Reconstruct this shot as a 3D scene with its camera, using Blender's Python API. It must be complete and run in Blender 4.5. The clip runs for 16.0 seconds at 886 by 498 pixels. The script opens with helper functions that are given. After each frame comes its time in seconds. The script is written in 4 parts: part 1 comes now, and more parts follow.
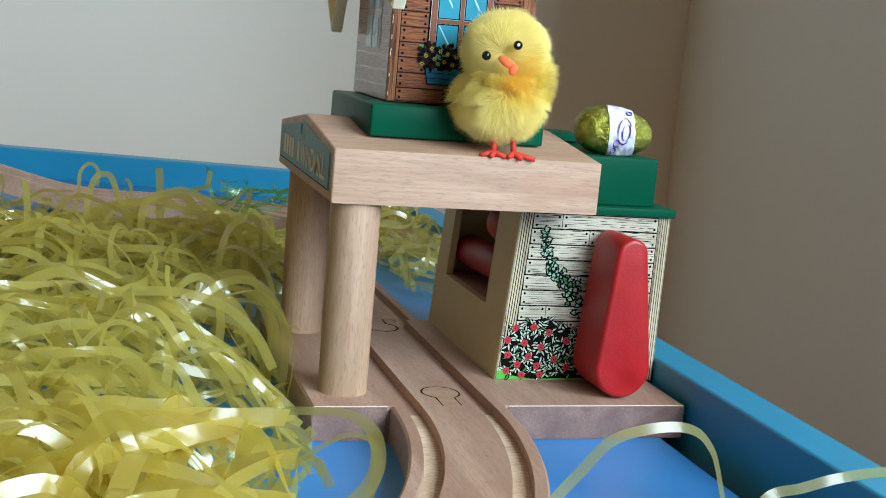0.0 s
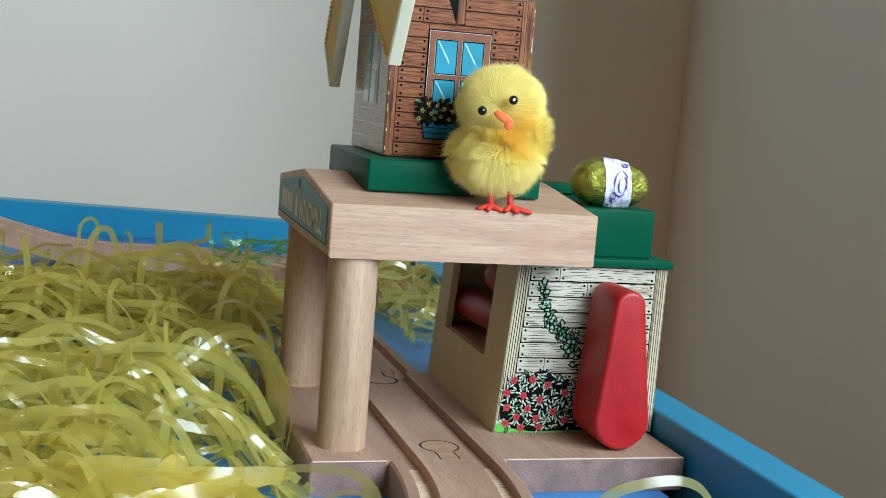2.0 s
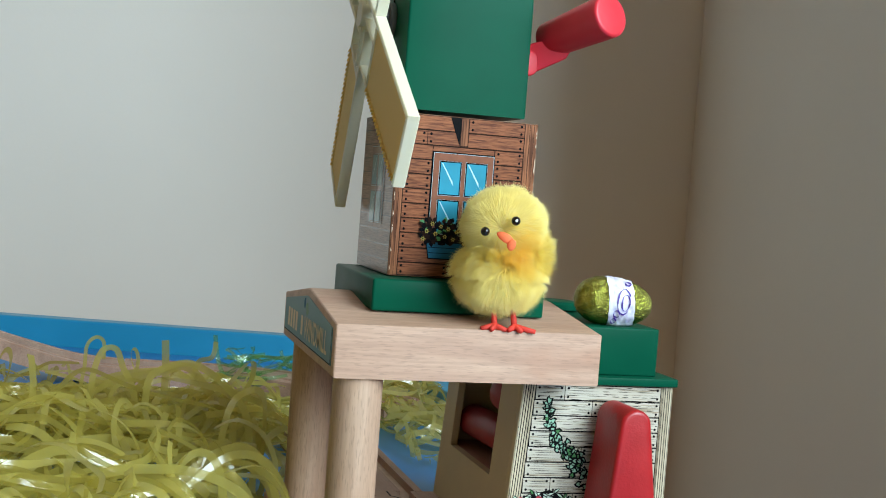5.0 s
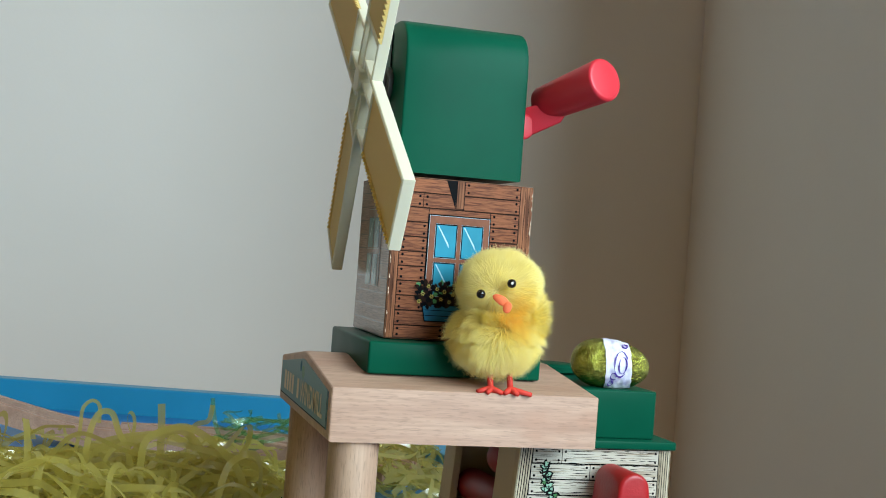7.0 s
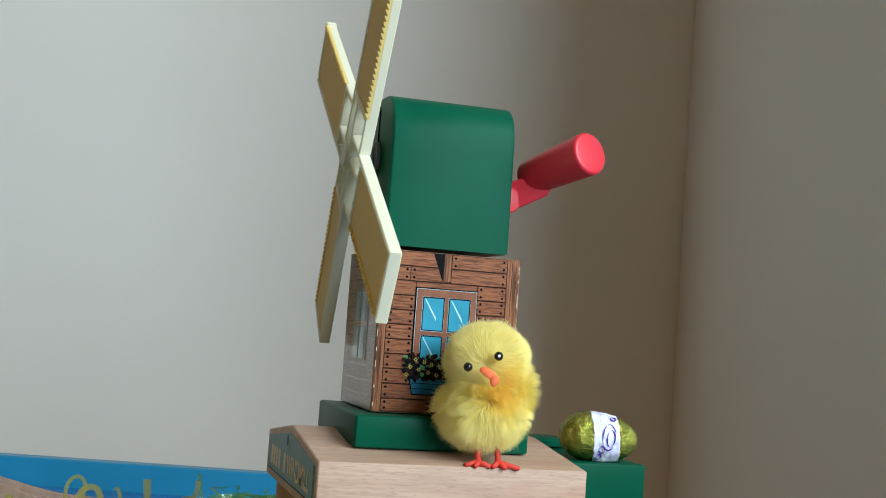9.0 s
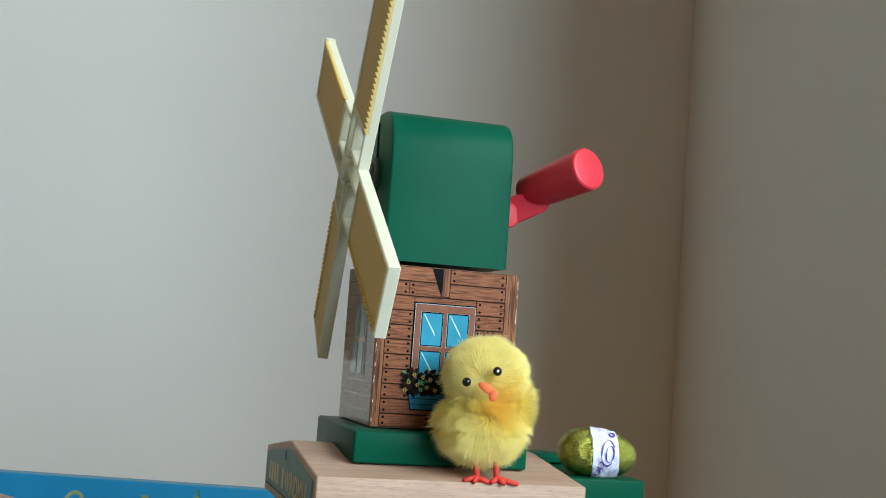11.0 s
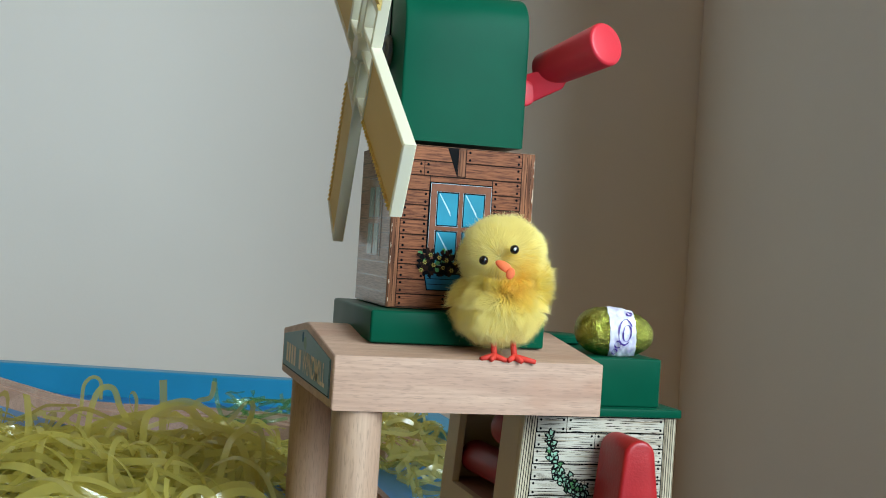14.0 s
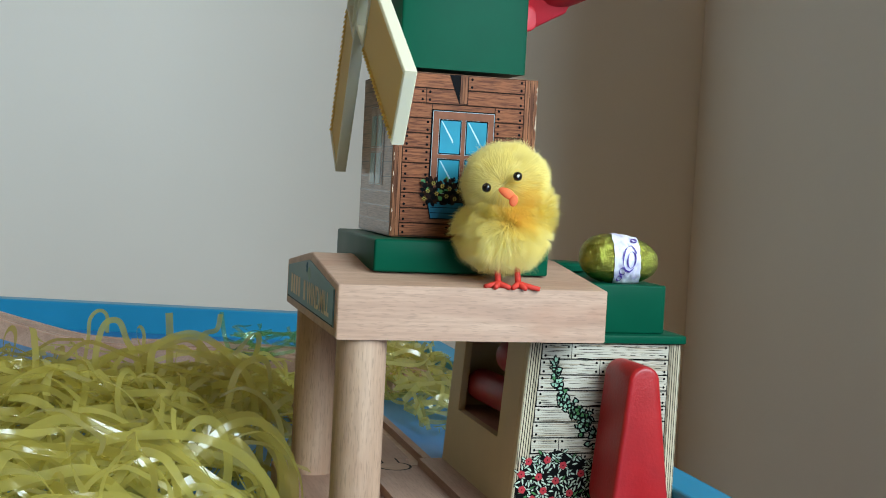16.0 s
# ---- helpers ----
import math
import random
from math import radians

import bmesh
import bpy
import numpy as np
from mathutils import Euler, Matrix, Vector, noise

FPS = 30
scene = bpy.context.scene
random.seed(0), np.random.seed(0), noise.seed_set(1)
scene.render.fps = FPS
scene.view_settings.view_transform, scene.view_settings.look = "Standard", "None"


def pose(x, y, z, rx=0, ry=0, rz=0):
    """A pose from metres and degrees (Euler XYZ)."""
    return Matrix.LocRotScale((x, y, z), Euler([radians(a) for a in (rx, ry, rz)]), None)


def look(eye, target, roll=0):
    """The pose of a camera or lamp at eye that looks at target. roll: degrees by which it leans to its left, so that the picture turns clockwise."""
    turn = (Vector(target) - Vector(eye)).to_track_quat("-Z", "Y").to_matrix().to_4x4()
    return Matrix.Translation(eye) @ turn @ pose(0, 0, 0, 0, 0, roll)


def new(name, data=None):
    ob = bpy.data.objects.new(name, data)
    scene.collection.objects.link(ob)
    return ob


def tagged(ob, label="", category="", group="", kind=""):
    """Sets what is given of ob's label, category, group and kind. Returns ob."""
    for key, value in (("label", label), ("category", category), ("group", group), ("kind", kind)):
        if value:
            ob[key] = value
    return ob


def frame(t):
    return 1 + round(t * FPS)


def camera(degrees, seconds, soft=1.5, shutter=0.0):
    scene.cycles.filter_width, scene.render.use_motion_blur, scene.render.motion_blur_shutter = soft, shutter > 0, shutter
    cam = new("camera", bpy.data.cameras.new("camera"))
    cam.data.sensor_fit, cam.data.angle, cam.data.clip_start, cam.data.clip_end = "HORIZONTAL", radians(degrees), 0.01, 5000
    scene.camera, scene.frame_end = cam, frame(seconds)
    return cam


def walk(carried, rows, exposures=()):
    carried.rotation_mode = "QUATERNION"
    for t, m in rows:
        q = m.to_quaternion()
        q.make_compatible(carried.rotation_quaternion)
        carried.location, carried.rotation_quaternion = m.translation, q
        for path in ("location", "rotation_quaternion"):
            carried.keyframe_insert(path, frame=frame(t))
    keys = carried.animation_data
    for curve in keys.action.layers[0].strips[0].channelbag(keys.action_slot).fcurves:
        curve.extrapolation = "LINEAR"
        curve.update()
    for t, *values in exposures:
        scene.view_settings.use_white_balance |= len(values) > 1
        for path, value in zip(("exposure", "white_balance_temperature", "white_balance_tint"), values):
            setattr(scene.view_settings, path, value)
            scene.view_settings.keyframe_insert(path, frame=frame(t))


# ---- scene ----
cam = camera(39.9, 16.0, soft=1.0)
TOP = 0.45          # height of the play table's board above the floor
# t, x, y, z above the board, yaw, pitch, lean
ROWS = [
    (0.0, -0.1216, -0.3706, 0.1319, -17.20, -9.83, 5.09),
    (0.5, -0.1215, -0.3702, 0.1326, -17.12, -9.54, 4.95),
    (1.0, -0.1214, -0.3704, 0.1329, -17.01, -9.11, 4.86),
    (1.5, -0.1216, -0.3711, 0.1335, -16.97, -8.47, 4.75),
    (2.0, -0.1205, -0.3718, 0.1348, -16.90, -7.70, 4.64),
    (2.5, -0.1203, -0.3723, 0.1362, -16.80, -6.97, 4.65),
    (3.0, -0.1203, -0.3724, 0.1366, -16.69, -5.98, 4.56),
    (3.5, -0.1204, -0.3727, 0.1370, -16.56, -5.15, 4.43),
    (4.0, -0.1200, -0.3730, 0.1370, -16.43, -4.16, 4.39),
    (4.5, -0.1201, -0.3738, 0.1379, -16.23, -3.31, 4.34),
    (7.0, -0.1187, -0.3754, 0.1388, -15.86, 0.30, 4.22),
    (7.5, -0.1188, -0.3754, 0.1390, -15.99, 1.23, 4.17),
    (8.0, -0.1183, -0.3759, 0.1385, -16.06, 2.12, 4.16),
    (8.5, -0.1182, -0.3764, 0.1386, -16.14, 2.83, 4.07),
    (9.0, -0.1178, -0.3768, 0.1386, -16.05, 3.78, 4.08),
    (9.5, -0.1178, -0.3768, 0.1392, -16.05, 4.66, 3.99),
    (12.0, -0.1175, -0.3768, 0.1365, -16.04, 4.27, 4.20),
    (12.5, -0.1174, -0.3758, 0.1361, -16.05, 3.60, 4.21),
    (13.0, -0.1186, -0.3741, 0.1359, -16.19, 2.45, 4.09),
    (13.5, -0.1179, -0.3723, 0.1336, -16.01, 1.16, 3.84),
    (14.0, -0.1176, -0.3719, 0.1316, -15.86, -0.23, 3.63),
    (14.5, -0.1173, -0.3723, 0.1309, -15.82, -1.40, 3.40),
    (15.0, -0.1169, -0.3716, 0.1303, -15.87, -2.07, 3.11),
    (15.5, -0.1164, -0.3713, 0.1297, -15.86, -2.57, 3.06),
    (16.0, -0.1158, -0.3706, 0.1294, -15.71, -3.30, 2.95),
]
EXPOSURES = [(0.0, -0.28), (4.5, -0.26), (9.5, -0.41), (12.5, -0.41), (16.0, -0.41)]
walk(cam, [(t, pose(x, y, TOP + z, 90 + pitch, 0, yaw) @ pose(0, 0, 0, 0, 0, lean)) for t, x, y, z, yaw, pitch, lean in ROWS], EXPOSURES)

# ---- world and light ----
ROOM = pose(0, 0, 0, 0, 0, -15)      # the room stands turned against the toy
world = bpy.data.worlds.new("sky")
scene.world = world
world.use_nodes = True
sky = world.node_tree.nodes.new("ShaderNodeTexSky")
sky.sky_type, sky.sun_disc, sky.sun_elevation, sky.sun_rotation = "NISHITA", False, radians(38), radians(200)
world.node_tree.links.new(sky.outputs[0], world.node_tree.nodes["Background"].inputs[0])
world.node_tree.nodes["Background"].inputs[1].default_value = 0.12
WIN_V0, WIN_V1, WIN_Z0, WIN_Z1 = -2.20, -0.25, 0.68, 1.75   # the window's opening in the east wall
WALL_U, WALL_V = 0.252, 0.86                              # faces of the wall projection and the back wall
EAST_U, NOSE_V = 0.66, 0.215                               # the east wall stands further out; the projection ends here
sun = new("sun", bpy.data.lights.new("sun", "SUN"))
sun.data.energy, sun.data.angle, sun.data.color = 1.0, radians(12), (1.0, 0.95, 0.88)
sun.matrix_world = ROOM @ look((0.3, 0.2, 3), (0, 0, 0))
lamp = new("window_daylight", bpy.data.lights.new("window_daylight", "AREA"))
lamp.data.shape, lamp.data.size, lamp.data.size_y = "RECTANGLE", WIN_V1 - WIN_V0 - 0.06, WIN_Z1 - WIN_Z0 - 0.06
lamp.data.energy, lamp.data.color = 98.0, (0.72, 0.90, 1.0)
lamp.matrix_world = ROOM @ look((EAST_U + 0.04, (WIN_V0 + WIN_V1) / 2, (WIN_Z0 + WIN_Z1) / 2), (EAST_U - 1, (WIN_V0 + WIN_V1) / 2, (WIN_Z0 + WIN_Z1) / 2))


# ---- materials ----
def nodes_of(name):
    m = bpy.data.materials.new(name)
    m.use_nodes = True
    nt = m.node_tree
    return m, nt, nt.nodes["Principled BSDF"]


def lin(r, g, b):
    """Linear colour from 0..255 screen values."""
    f = lambda c: c / 12.92 if c <= 0.04045 else ((c + 0.055) / 1.055) ** 2.4
    return (f(r / 255), f(g / 255), f(b / 255), 1)


def node(nt, kind, **inputs):
    n = nt.nodes.new(kind)
    for k, v in inputs.items():
        n.inputs[k].default_value = v
    return n


def coords(nt, scale=(1, 1, 1), turn=(0, 0, 0)):
    c = nt.nodes.new("ShaderNodeTexCoord")
    m = nt.nodes.new("ShaderNodeMapping")
    m.inputs["Scale"].default_value, m.inputs["Rotation"].default_value = scale, turn
    nt.links.new(c.outputs["Object"], m.inputs["Vector"])
    return m.outputs[0]


def ramp(nt, fac, stops):
    r = nt.nodes.new("ShaderNodeValToRGB")
    els = r.color_ramp.elements
    els[0].position, els[0].color = stops[0]
    els[1].position, els[1].color = stops[-1]
    for p, c in stops[1:-1]:
        e = els.new(p)
        e.color = c
    nt.links.new(fac, r.inputs[0])
    return r.outputs[0]


def bump(nt, b, height, strength, distance):
    n = nt.nodes.new("ShaderNodeBump")
    n.inputs["Strength"].default_value, n.inputs["Distance"].default_value = strength, distance
    nt.links.new(height, n.inputs["Height"])
    nt.links.new(n.outputs[0], b.inputs["Normal"])


def mix(nt, fac, a, c):
    n = nt.nodes.new("ShaderNodeMix")
    n.data_type = "RGBA"
    for sock, v in ((n.inputs[0], fac), (n.inputs[6], a), (n.inputs[7], c)):
        if isinstance(v, (tuple, float)):
            sock.default_value = v
        else:
            nt.links.new(v, sock)
    return n.outputs[2]


def plain(name, colour, rough=0.5, vary=0.06, scale=60, bumps=0.05, dist=0.0003, spec=0.5, coat=0.0, fine=900):
    """Paint or plastic: two scales of colour drift, fine relief."""
    m, nt, b = nodes_of(name)
    big = node(nt, "ShaderNodeTexNoise", Scale=scale, Detail=3.0)
    small = node(nt, "ShaderNodeTexNoise", Scale=fine, Detail=2.0)
    v = coords(nt)
    for n in (big, small):
        nt.links.new(v, n.inputs["Vector"])
    lo = tuple(c * (1 - vary) for c in colour[:3]) + (1,)
    hi = tuple(min(1, c * (1 + vary)) for c in colour[:3]) + (1,)
    col = ramp(nt, big.outputs["Fac"], [(0.3, lo), (0.7, hi)])
    nt.links.new(col, b.inputs["Base Color"])
    rr = ramp(nt, big.outputs["Fac"], [(0.2, (rough * 0.85,) * 3 + (1,)), (0.8, (min(1, rough * 1.15),) * 3 + (1,))])
    nt.links.new(rr, b.inputs["Roughness"])
    b.inputs["Specular IOR Level"].default_value = spec
    b.inputs["Coat Weight"].default_value = coat
    b.inputs["Coat Roughness"].default_value = 0.15
    bump(nt, b, small.outputs["Fac"], bumps, dist)
    return m


def beech(name, light, dark, axis, rough=0.5, flecks=0.55, grain=0.38):
    """Beech wood with long grain along one axis (0 x, 1 y, 2 z) and short dark flecks."""
    m, nt, b = nodes_of(name)
    s1, s2, s3 = [90.0] * 3, [1100.0] * 3, [2400.0] * 3
    s1[axis], s2[axis], s3[axis] = 7.0, 55.0, 240.0
    n1 = node(nt, "ShaderNodeTexNoise", Scale=1.0, Detail=4.0, Distortion=0.6)
    n2 = node(nt, "ShaderNodeTexNoise", Scale=1.0, Detail=4.0)
    n3 = node(nt, "ShaderNodeTexNoise", Scale=1.0, Detail=1.0)
    for n, s in ((n1, s1), (n2, s2), (n3, s3)):
        nt.links.new(coords(nt, s), n.inputs["Vector"])
    base = ramp(nt, n1.outputs["Fac"], [(0.3, dark), (0.65, light)])
    fine = mix(nt, ramp(nt, n2.outputs["Fac"], [(0.35, (grain,) * 3 + (1,)), (0.6, (0, 0, 0, 1))]), base, tuple(c * 0.72 for c in dark[:3]) + (1,))
    fleck = ramp(nt, n3.outputs["Fac"], [(0.57, (0, 0, 0, 1)), (0.68, (flecks * 0.75,) * 3 + (1,))])
    col = mix(nt, fleck, fine, tuple(c * 0.45 for c in dark[:3]) + (1,))
    s4 = [75.0] * 3
    s4[axis] = 32.0
    n4 = node(nt, "ShaderNodeTexNoise", Scale=1.0, Detail=3.0)
    nt.links.new(coords(nt, s4), n4.inputs["Vector"])
    blush = ramp(nt, n4.outputs["Fac"], [(0.55, (0, 0, 0, 1)), (0.75, (0.4, 0.4, 0.4, 1))])
    col = mix(nt, blush, col, (dark[0] * 0.95, dark[1] * 0.74, dark[2] * 0.62, 1))
    nt.links.new(col, b.inputs["Base Color"])
    b.inputs["Roughness"].default_value = rough
    bump(nt, b, n2.outputs["Fac"], 0.12, 0.0004)
    return m


BEECH_L, BEECH_D = lin(203, 166, 141), lin(180, 141, 118)
wood_x = beech("beech along x", BEECH_L, BEECH_D, 0, flecks=0.4)
# base and track beech darkened: weaker light at table level is in the colour
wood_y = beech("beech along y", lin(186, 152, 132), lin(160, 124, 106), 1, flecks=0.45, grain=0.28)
wood_z = beech("beech along z", lin(196, 163, 137), lin(166, 131, 107), 2, flecks=0.5, grain=0.25)
# end grain's own darker tone, with shade of the low front mixed in
wood_end_shaded = beech("shaded beech end grain", lin(150, 120, 112), lin(112, 86, 82), 1, flecks=0.4)
ridged = beech("ridged beech groove", lin(214, 188, 164), lin(190, 160, 136), 0, grain=0.2)
green = plain("green moulded plastic", lin(8, 76, 55), rough=0.33, vary=0.08, scale=40, bumps=0.04, spec=0.05)
red = plain("red painted wood", lin(170, 22, 26), rough=0.4, vary=0.12, scale=120, bumps=0.3, dist=0.0003, fine=900)
red_plastic = plain("red plastic", lin(206, 38, 52), rough=0.4, vary=0.05)
dark_red = plain("dark red wood", lin(150, 30, 38), rough=0.5)
beige = plain("beige painted wood", lin(198, 182, 148), rough=0.55, vary=0.05)
blue = plain("blue painted board", lin(34, 138, 178), rough=0.38, vary=0.04, scale=30, bumps=0.04)
# board blue set darker to carry the dimness low on the table
mat_blue = plain("printed blue board", lin(52, 128, 196), rough=0.35, vary=0.14, scale=14)
wall_paint = plain("matt wall paint", lin(238, 233, 224), rough=0.9, vary=0.02, scale=4, bumps=0.1, dist=0.0006, fine=300)
floor_wood = beech("floor boards", lin(148, 88, 40), lin(106, 60, 26), 0)
tan_paint = plain("tan wall paint", lin(174, 136, 96), rough=0.9, vary=0.03, scale=4, bumps=0.1, dist=0.0006, fine=300)
ceiling_paint = plain("matt ceiling paint", lin(190, 164, 128), rough=0.95, vary=0.02, scale=4)
white = plain("white gloss paint", lin(236, 236, 232), rough=0.4)
steel = plain("dull steel", lin(90, 88, 86), rough=0.4)
brown_line = plain("dark print", lin(40, 25, 18), rough=0.6, spec=0.06)
black = plain("black print", lin(12, 12, 13), rough=0.6, spec=0.06)



def soft_mat(name, colour, through_col, amount, rough=0.8):
    m, nt, b = nodes_of(name)
    geo = nt.nodes.new("ShaderNodeNewGeometry")
    tint = ramp(nt, geo.outputs["Random Per Island"], [(0, tuple(c * 0.9 for c in colour[:3]) + (1,)), (1, colour)])
    nt.links.new(tint, b.inputs["Base Color"])
    b.inputs["Roughness"].default_value = rough
    tr = node(nt, "ShaderNodeBsdfTranslucent", Color=through_col)
    mx = nt.nodes.new("ShaderNodeMixShader")
    mx.inputs[0].default_value = amount
    nt.links.new(b.outputs[0], mx.inputs[1])
    nt.links.new(tr.outputs[0], mx.inputs[2])
    nt.links.new(mx.outputs[0], nt.nodes["Material Output"].inputs[0])
    return m


cream = soft_mat("cream moulded plastic", lin(249, 244, 220), lin(250, 240, 200), 0.3, 0.42)
sail = soft_mat("yellow sail print", lin(255, 228, 144), lin(255, 226, 138), 0.35, 0.6)


# ---- building helpers (toy sizes in millimetres) ----
def mm(x, y, z):
    return Vector((x / 1000, y / 1000, TOP + z / 1000))


def mesh_from(name, verts, faces, mats, index=None, smooth=False):
    me = bpy.data.meshes.new(name)
    me.from_pydata([tuple(v) for v in verts], [], faces)
    for m in (mats if isinstance(mats, (list, tuple)) else [mats]):
        me.materials.append(m)
    if index is not None:
        me.polygons.foreach_set("material_index", index)
    if smooth:
        me.polygons.foreach_set("use_smooth", [True] * len(faces))
    me.update()
    return me


def thing(name, label, category, group="", kind=""):
    return tagged(new(name), label, category, group, kind)


def part(name, bm, material, parent, label="", smooth=False):
    """Links a bmesh as one mesh under a thing or a part."""
    me = bpy.data.meshes.new(name)
    bm.to_mesh(me)
    bm.free()
    for m in (material if isinstance(material, (list, tuple)) else [material]):
        me.materials.append(m)
    if smooth:
        me.polygons.foreach_set("use_smooth", [True] * len(me.polygons))
    ob = new(name, me)
    ob.parent = parent
    return tagged(ob, label)


def block(x0, x1, y0, y1, z0, z1, bevel=0.6, seg=2, bm=None):
    """A box in toy millimetres with rounded edges."""
    bm = bm or bmesh.new()
    vs = [bm.verts.new(mm(x, y, z)) for z in (z0, z1) for y in (y0, y1) for x in (x0, x1)]
    fs = [bm.faces.new([vs[i] for i in f]) for f in ((0, 2, 3, 1), (4, 5, 7, 6), (0, 1, 5, 4), (2, 6, 7, 3), (0, 4, 6, 2), (1, 3, 7, 5))]
    if bevel:
        edges = list({e for f in fs for e in f.edges})
        bmesh.ops.bevel(bm, geom=edges, offset=bevel / 1000, segments=seg, profile=0.5, affect="EDGES")
    return bm


def prism(outline, vec, bevel=0.5, seg=2, bm=None):
    """A solid from an outline (points in toy millimetres) pushed along vec (millimetres)."""
    bm = bm or bmesh.new()
    push = Vector(vec) / 1000
    a = [bm.verts.new(mm(*p)) for p in outline]
    b = [bm.verts.new(v.co + push) for v in a]
    n = len(a)
    fs = [bm.faces.new(a), bm.faces.new(b[::-1])]
    rims = list(fs[0].edges) + list(fs[1].edges)
    for i in range(n):
        fs.append(bm.faces.new((a[i], b[i], b[(i + 1) % n], a[(i + 1) % n])))
    bmesh.ops.recalc_face_normals(bm, faces=fs)
    if bevel:
        bmesh.ops.bevel(bm, geom=rims, offset=bevel / 1000, segments=seg, profile=0.5, affect="EDGES")
    return bm


def rod(p, q, r0, r1=None, seg=32, bevel=0.0, bm=None):
    """A round bar between two points in toy millimetres."""
    bm = bm or bmesh.new()
    a, b = mm(*p), mm(*q)
    m = (b - a).to_track_quat("Z", "Y").to_matrix().to_4x4()
    m.translation = (a + b) / 2
    got = bmesh.ops.create_cone(bm, cap_ends=True, segments=seg, radius1=r0 / 1000, radius2=(r0 if r1 is None else r1) / 1000, depth=(b - a).length, matrix=m)
    if bevel:
        es = [e for e in {e for v in got["verts"] for e in v.link_edges} if any(len(f.verts) > 4 for f in e.link_faces)]
        bmesh.ops.bevel(bm, geom=es, offset=bevel / 1000, segments=4, profile=0.5, affect="EDGES")
    return bm


def shade(ob, angle=35):
    """Smooth shading with sharp edges kept."""
    me = ob.data
    me.polygons.foreach_set("use_smooth", [True] * len(me.polygons))
    me.set_sharp_from_angle(angle=radians(angle))
    return ob


def slab(name, u0, u1, v0, v1, z0, z1, material, parent=None, label="", bevel=0.0):
    """A box in the room's own axes, in metres."""
    bm = bmesh.new()
    bmesh.ops.create_cube(bm, size=1, matrix=ROOM @ Matrix.Translation(((u0 + u1) / 2, (v0 + v1) / 2, (z0 + z1) / 2)) @ Matrix.Diagonal((u1 - u0, v1 - v0, z1 - z0, 1)))
    if bevel:
        bmesh.ops.bevel(bm, geom=bm.edges[:], offset=bevel, segments=2, profile=0.5, affect="EDGES")
    return part(name, bm, material, parent, label)


def setting(ob, label, category):
    return tagged(ob, label, category, kind="structure")


# ---- the room ----
L_U, B_V, CEIL = -4.4, -4.2, 2.7
# floor, ceiling, west and south walls are unseen; their colours tune bounced light
setting(slab("floor", L_U, EAST_U, B_V, WALL_V, -0.1, 0.0, floor_wood), "brown wooden floor of the room", "floor")
setting(slab("ceiling", L_U - 0.15, EAST_U + 0.25, B_V - 0.15, WALL_V + 0.15, CEIL, CEIL + 0.1, ceiling_paint), "unseen ceiling, painted beige to tune bounced light", "ceiling")
setting(slab("wall_north", L_U - 0.15, EAST_U + 0.25, WALL_V, WALL_V + 0.15, -0.1, CEIL, wall_paint), "plain off-white painted wall behind the play table", "wall")
setting(slab("wall_west", L_U - 0.15, L_U, B_V, WALL_V, -0.1, CEIL, tan_paint), "unseen wall, painted tan for warm bounced light", "wall")
setting(slab("wall_south", L_U - 0.15, EAST_U + 0.25, B_V - 0.15, B_V, -0.1, CEIL, tan_paint), "unseen wall, painted tan for warm bounced light", "wall")
setting(slab("wall_projection", WALL_U, EAST_U, NOSE_V, WALL_V, 0.0, CEIL, wall_paint, bevel=0.004), "off-white painted wall projection beside the play table", "wall")
east = setting(new("wall_east"), "off-white painted wall with a window opening", "wall")
for a, b, c, d in ((B_V, WIN_V0, -0.1, CEIL), (WIN_V1, WALL_V, -0.1, CEIL), (WIN_V0, WIN_V1, -0.1, WIN_Z0), (WIN_V0, WIN_V1, WIN_Z1, CEIL)):
    slab("wall_panel", EAST_U, EAST_U + 0.25, a, b, c, d, wall_paint, east)
window = setting(new("window_1"), "white framed window letting in daylight", "window")
for a, b, c, d in ((WIN_V0, WIN_V0 + 0.05, WIN_Z0, WIN_Z1), (WIN_V1 - 0.05, WIN_V1, WIN_Z0, WIN_Z1), (WIN_V0 + 0.05, WIN_V1 - 0.05, WIN_Z0, WIN_Z0 + 0.05), (WIN_V0 + 0.05, WIN_V1 - 0.05, WIN_Z1 - 0.05, WIN_Z1)):
    slab("window_frame", EAST_U + 0.17, EAST_U + 0.23, a, b, c, d, white, window, bevel=0.004)

# ---- the play table ----
table = thing("play_table", "low blue-railed play table with a printed blue board", "table")
RX0, RX1, RZ = 89.0, 105.7, 20.9
LEFT, FRONT = -560.0, -500.0
by = lambda x: 560.0 - 0.2713 * x        # inner top line of the far rail, slanted to fit the camera's view
part("side_rail", block(RX0, RX1, FRONT, by(RX0) - 6, -22, RZ, 1.2, 3), blue, table, "bright blue painted side rail")
part("side_rail", block(LEFT - 16.5, LEFT, FRONT, by(LEFT) - 6, -22, RZ, 1.2, 3), blue, table, "bright blue painted side rail")
part("end_rail", block(LEFT, RX0, FRONT, FRONT + 16.5, -22, RZ, 1.2, 3), blue, table, "bright blue painted end rail")
part("end_rail", prism([(LEFT - 17, by(LEFT - 17), -22), (RX1, by(RX1), -22), (RX1, by(RX1) + 17, -22), (LEFT - 17, by(LEFT - 17) + 17, -22)], (0, 0, 22 + RZ), 1.0), blue, table, "bright blue painted end rail")
part("board", prism([(LEFT, FRONT + 16.5, -3), (79, FRONT + 16.5, -3), (79, by(79) - 1, -3), (LEFT, by(LEFT) - 1, -3)], (0, 0, 3), 0.3), mat_blue, table, "blue printed play board")
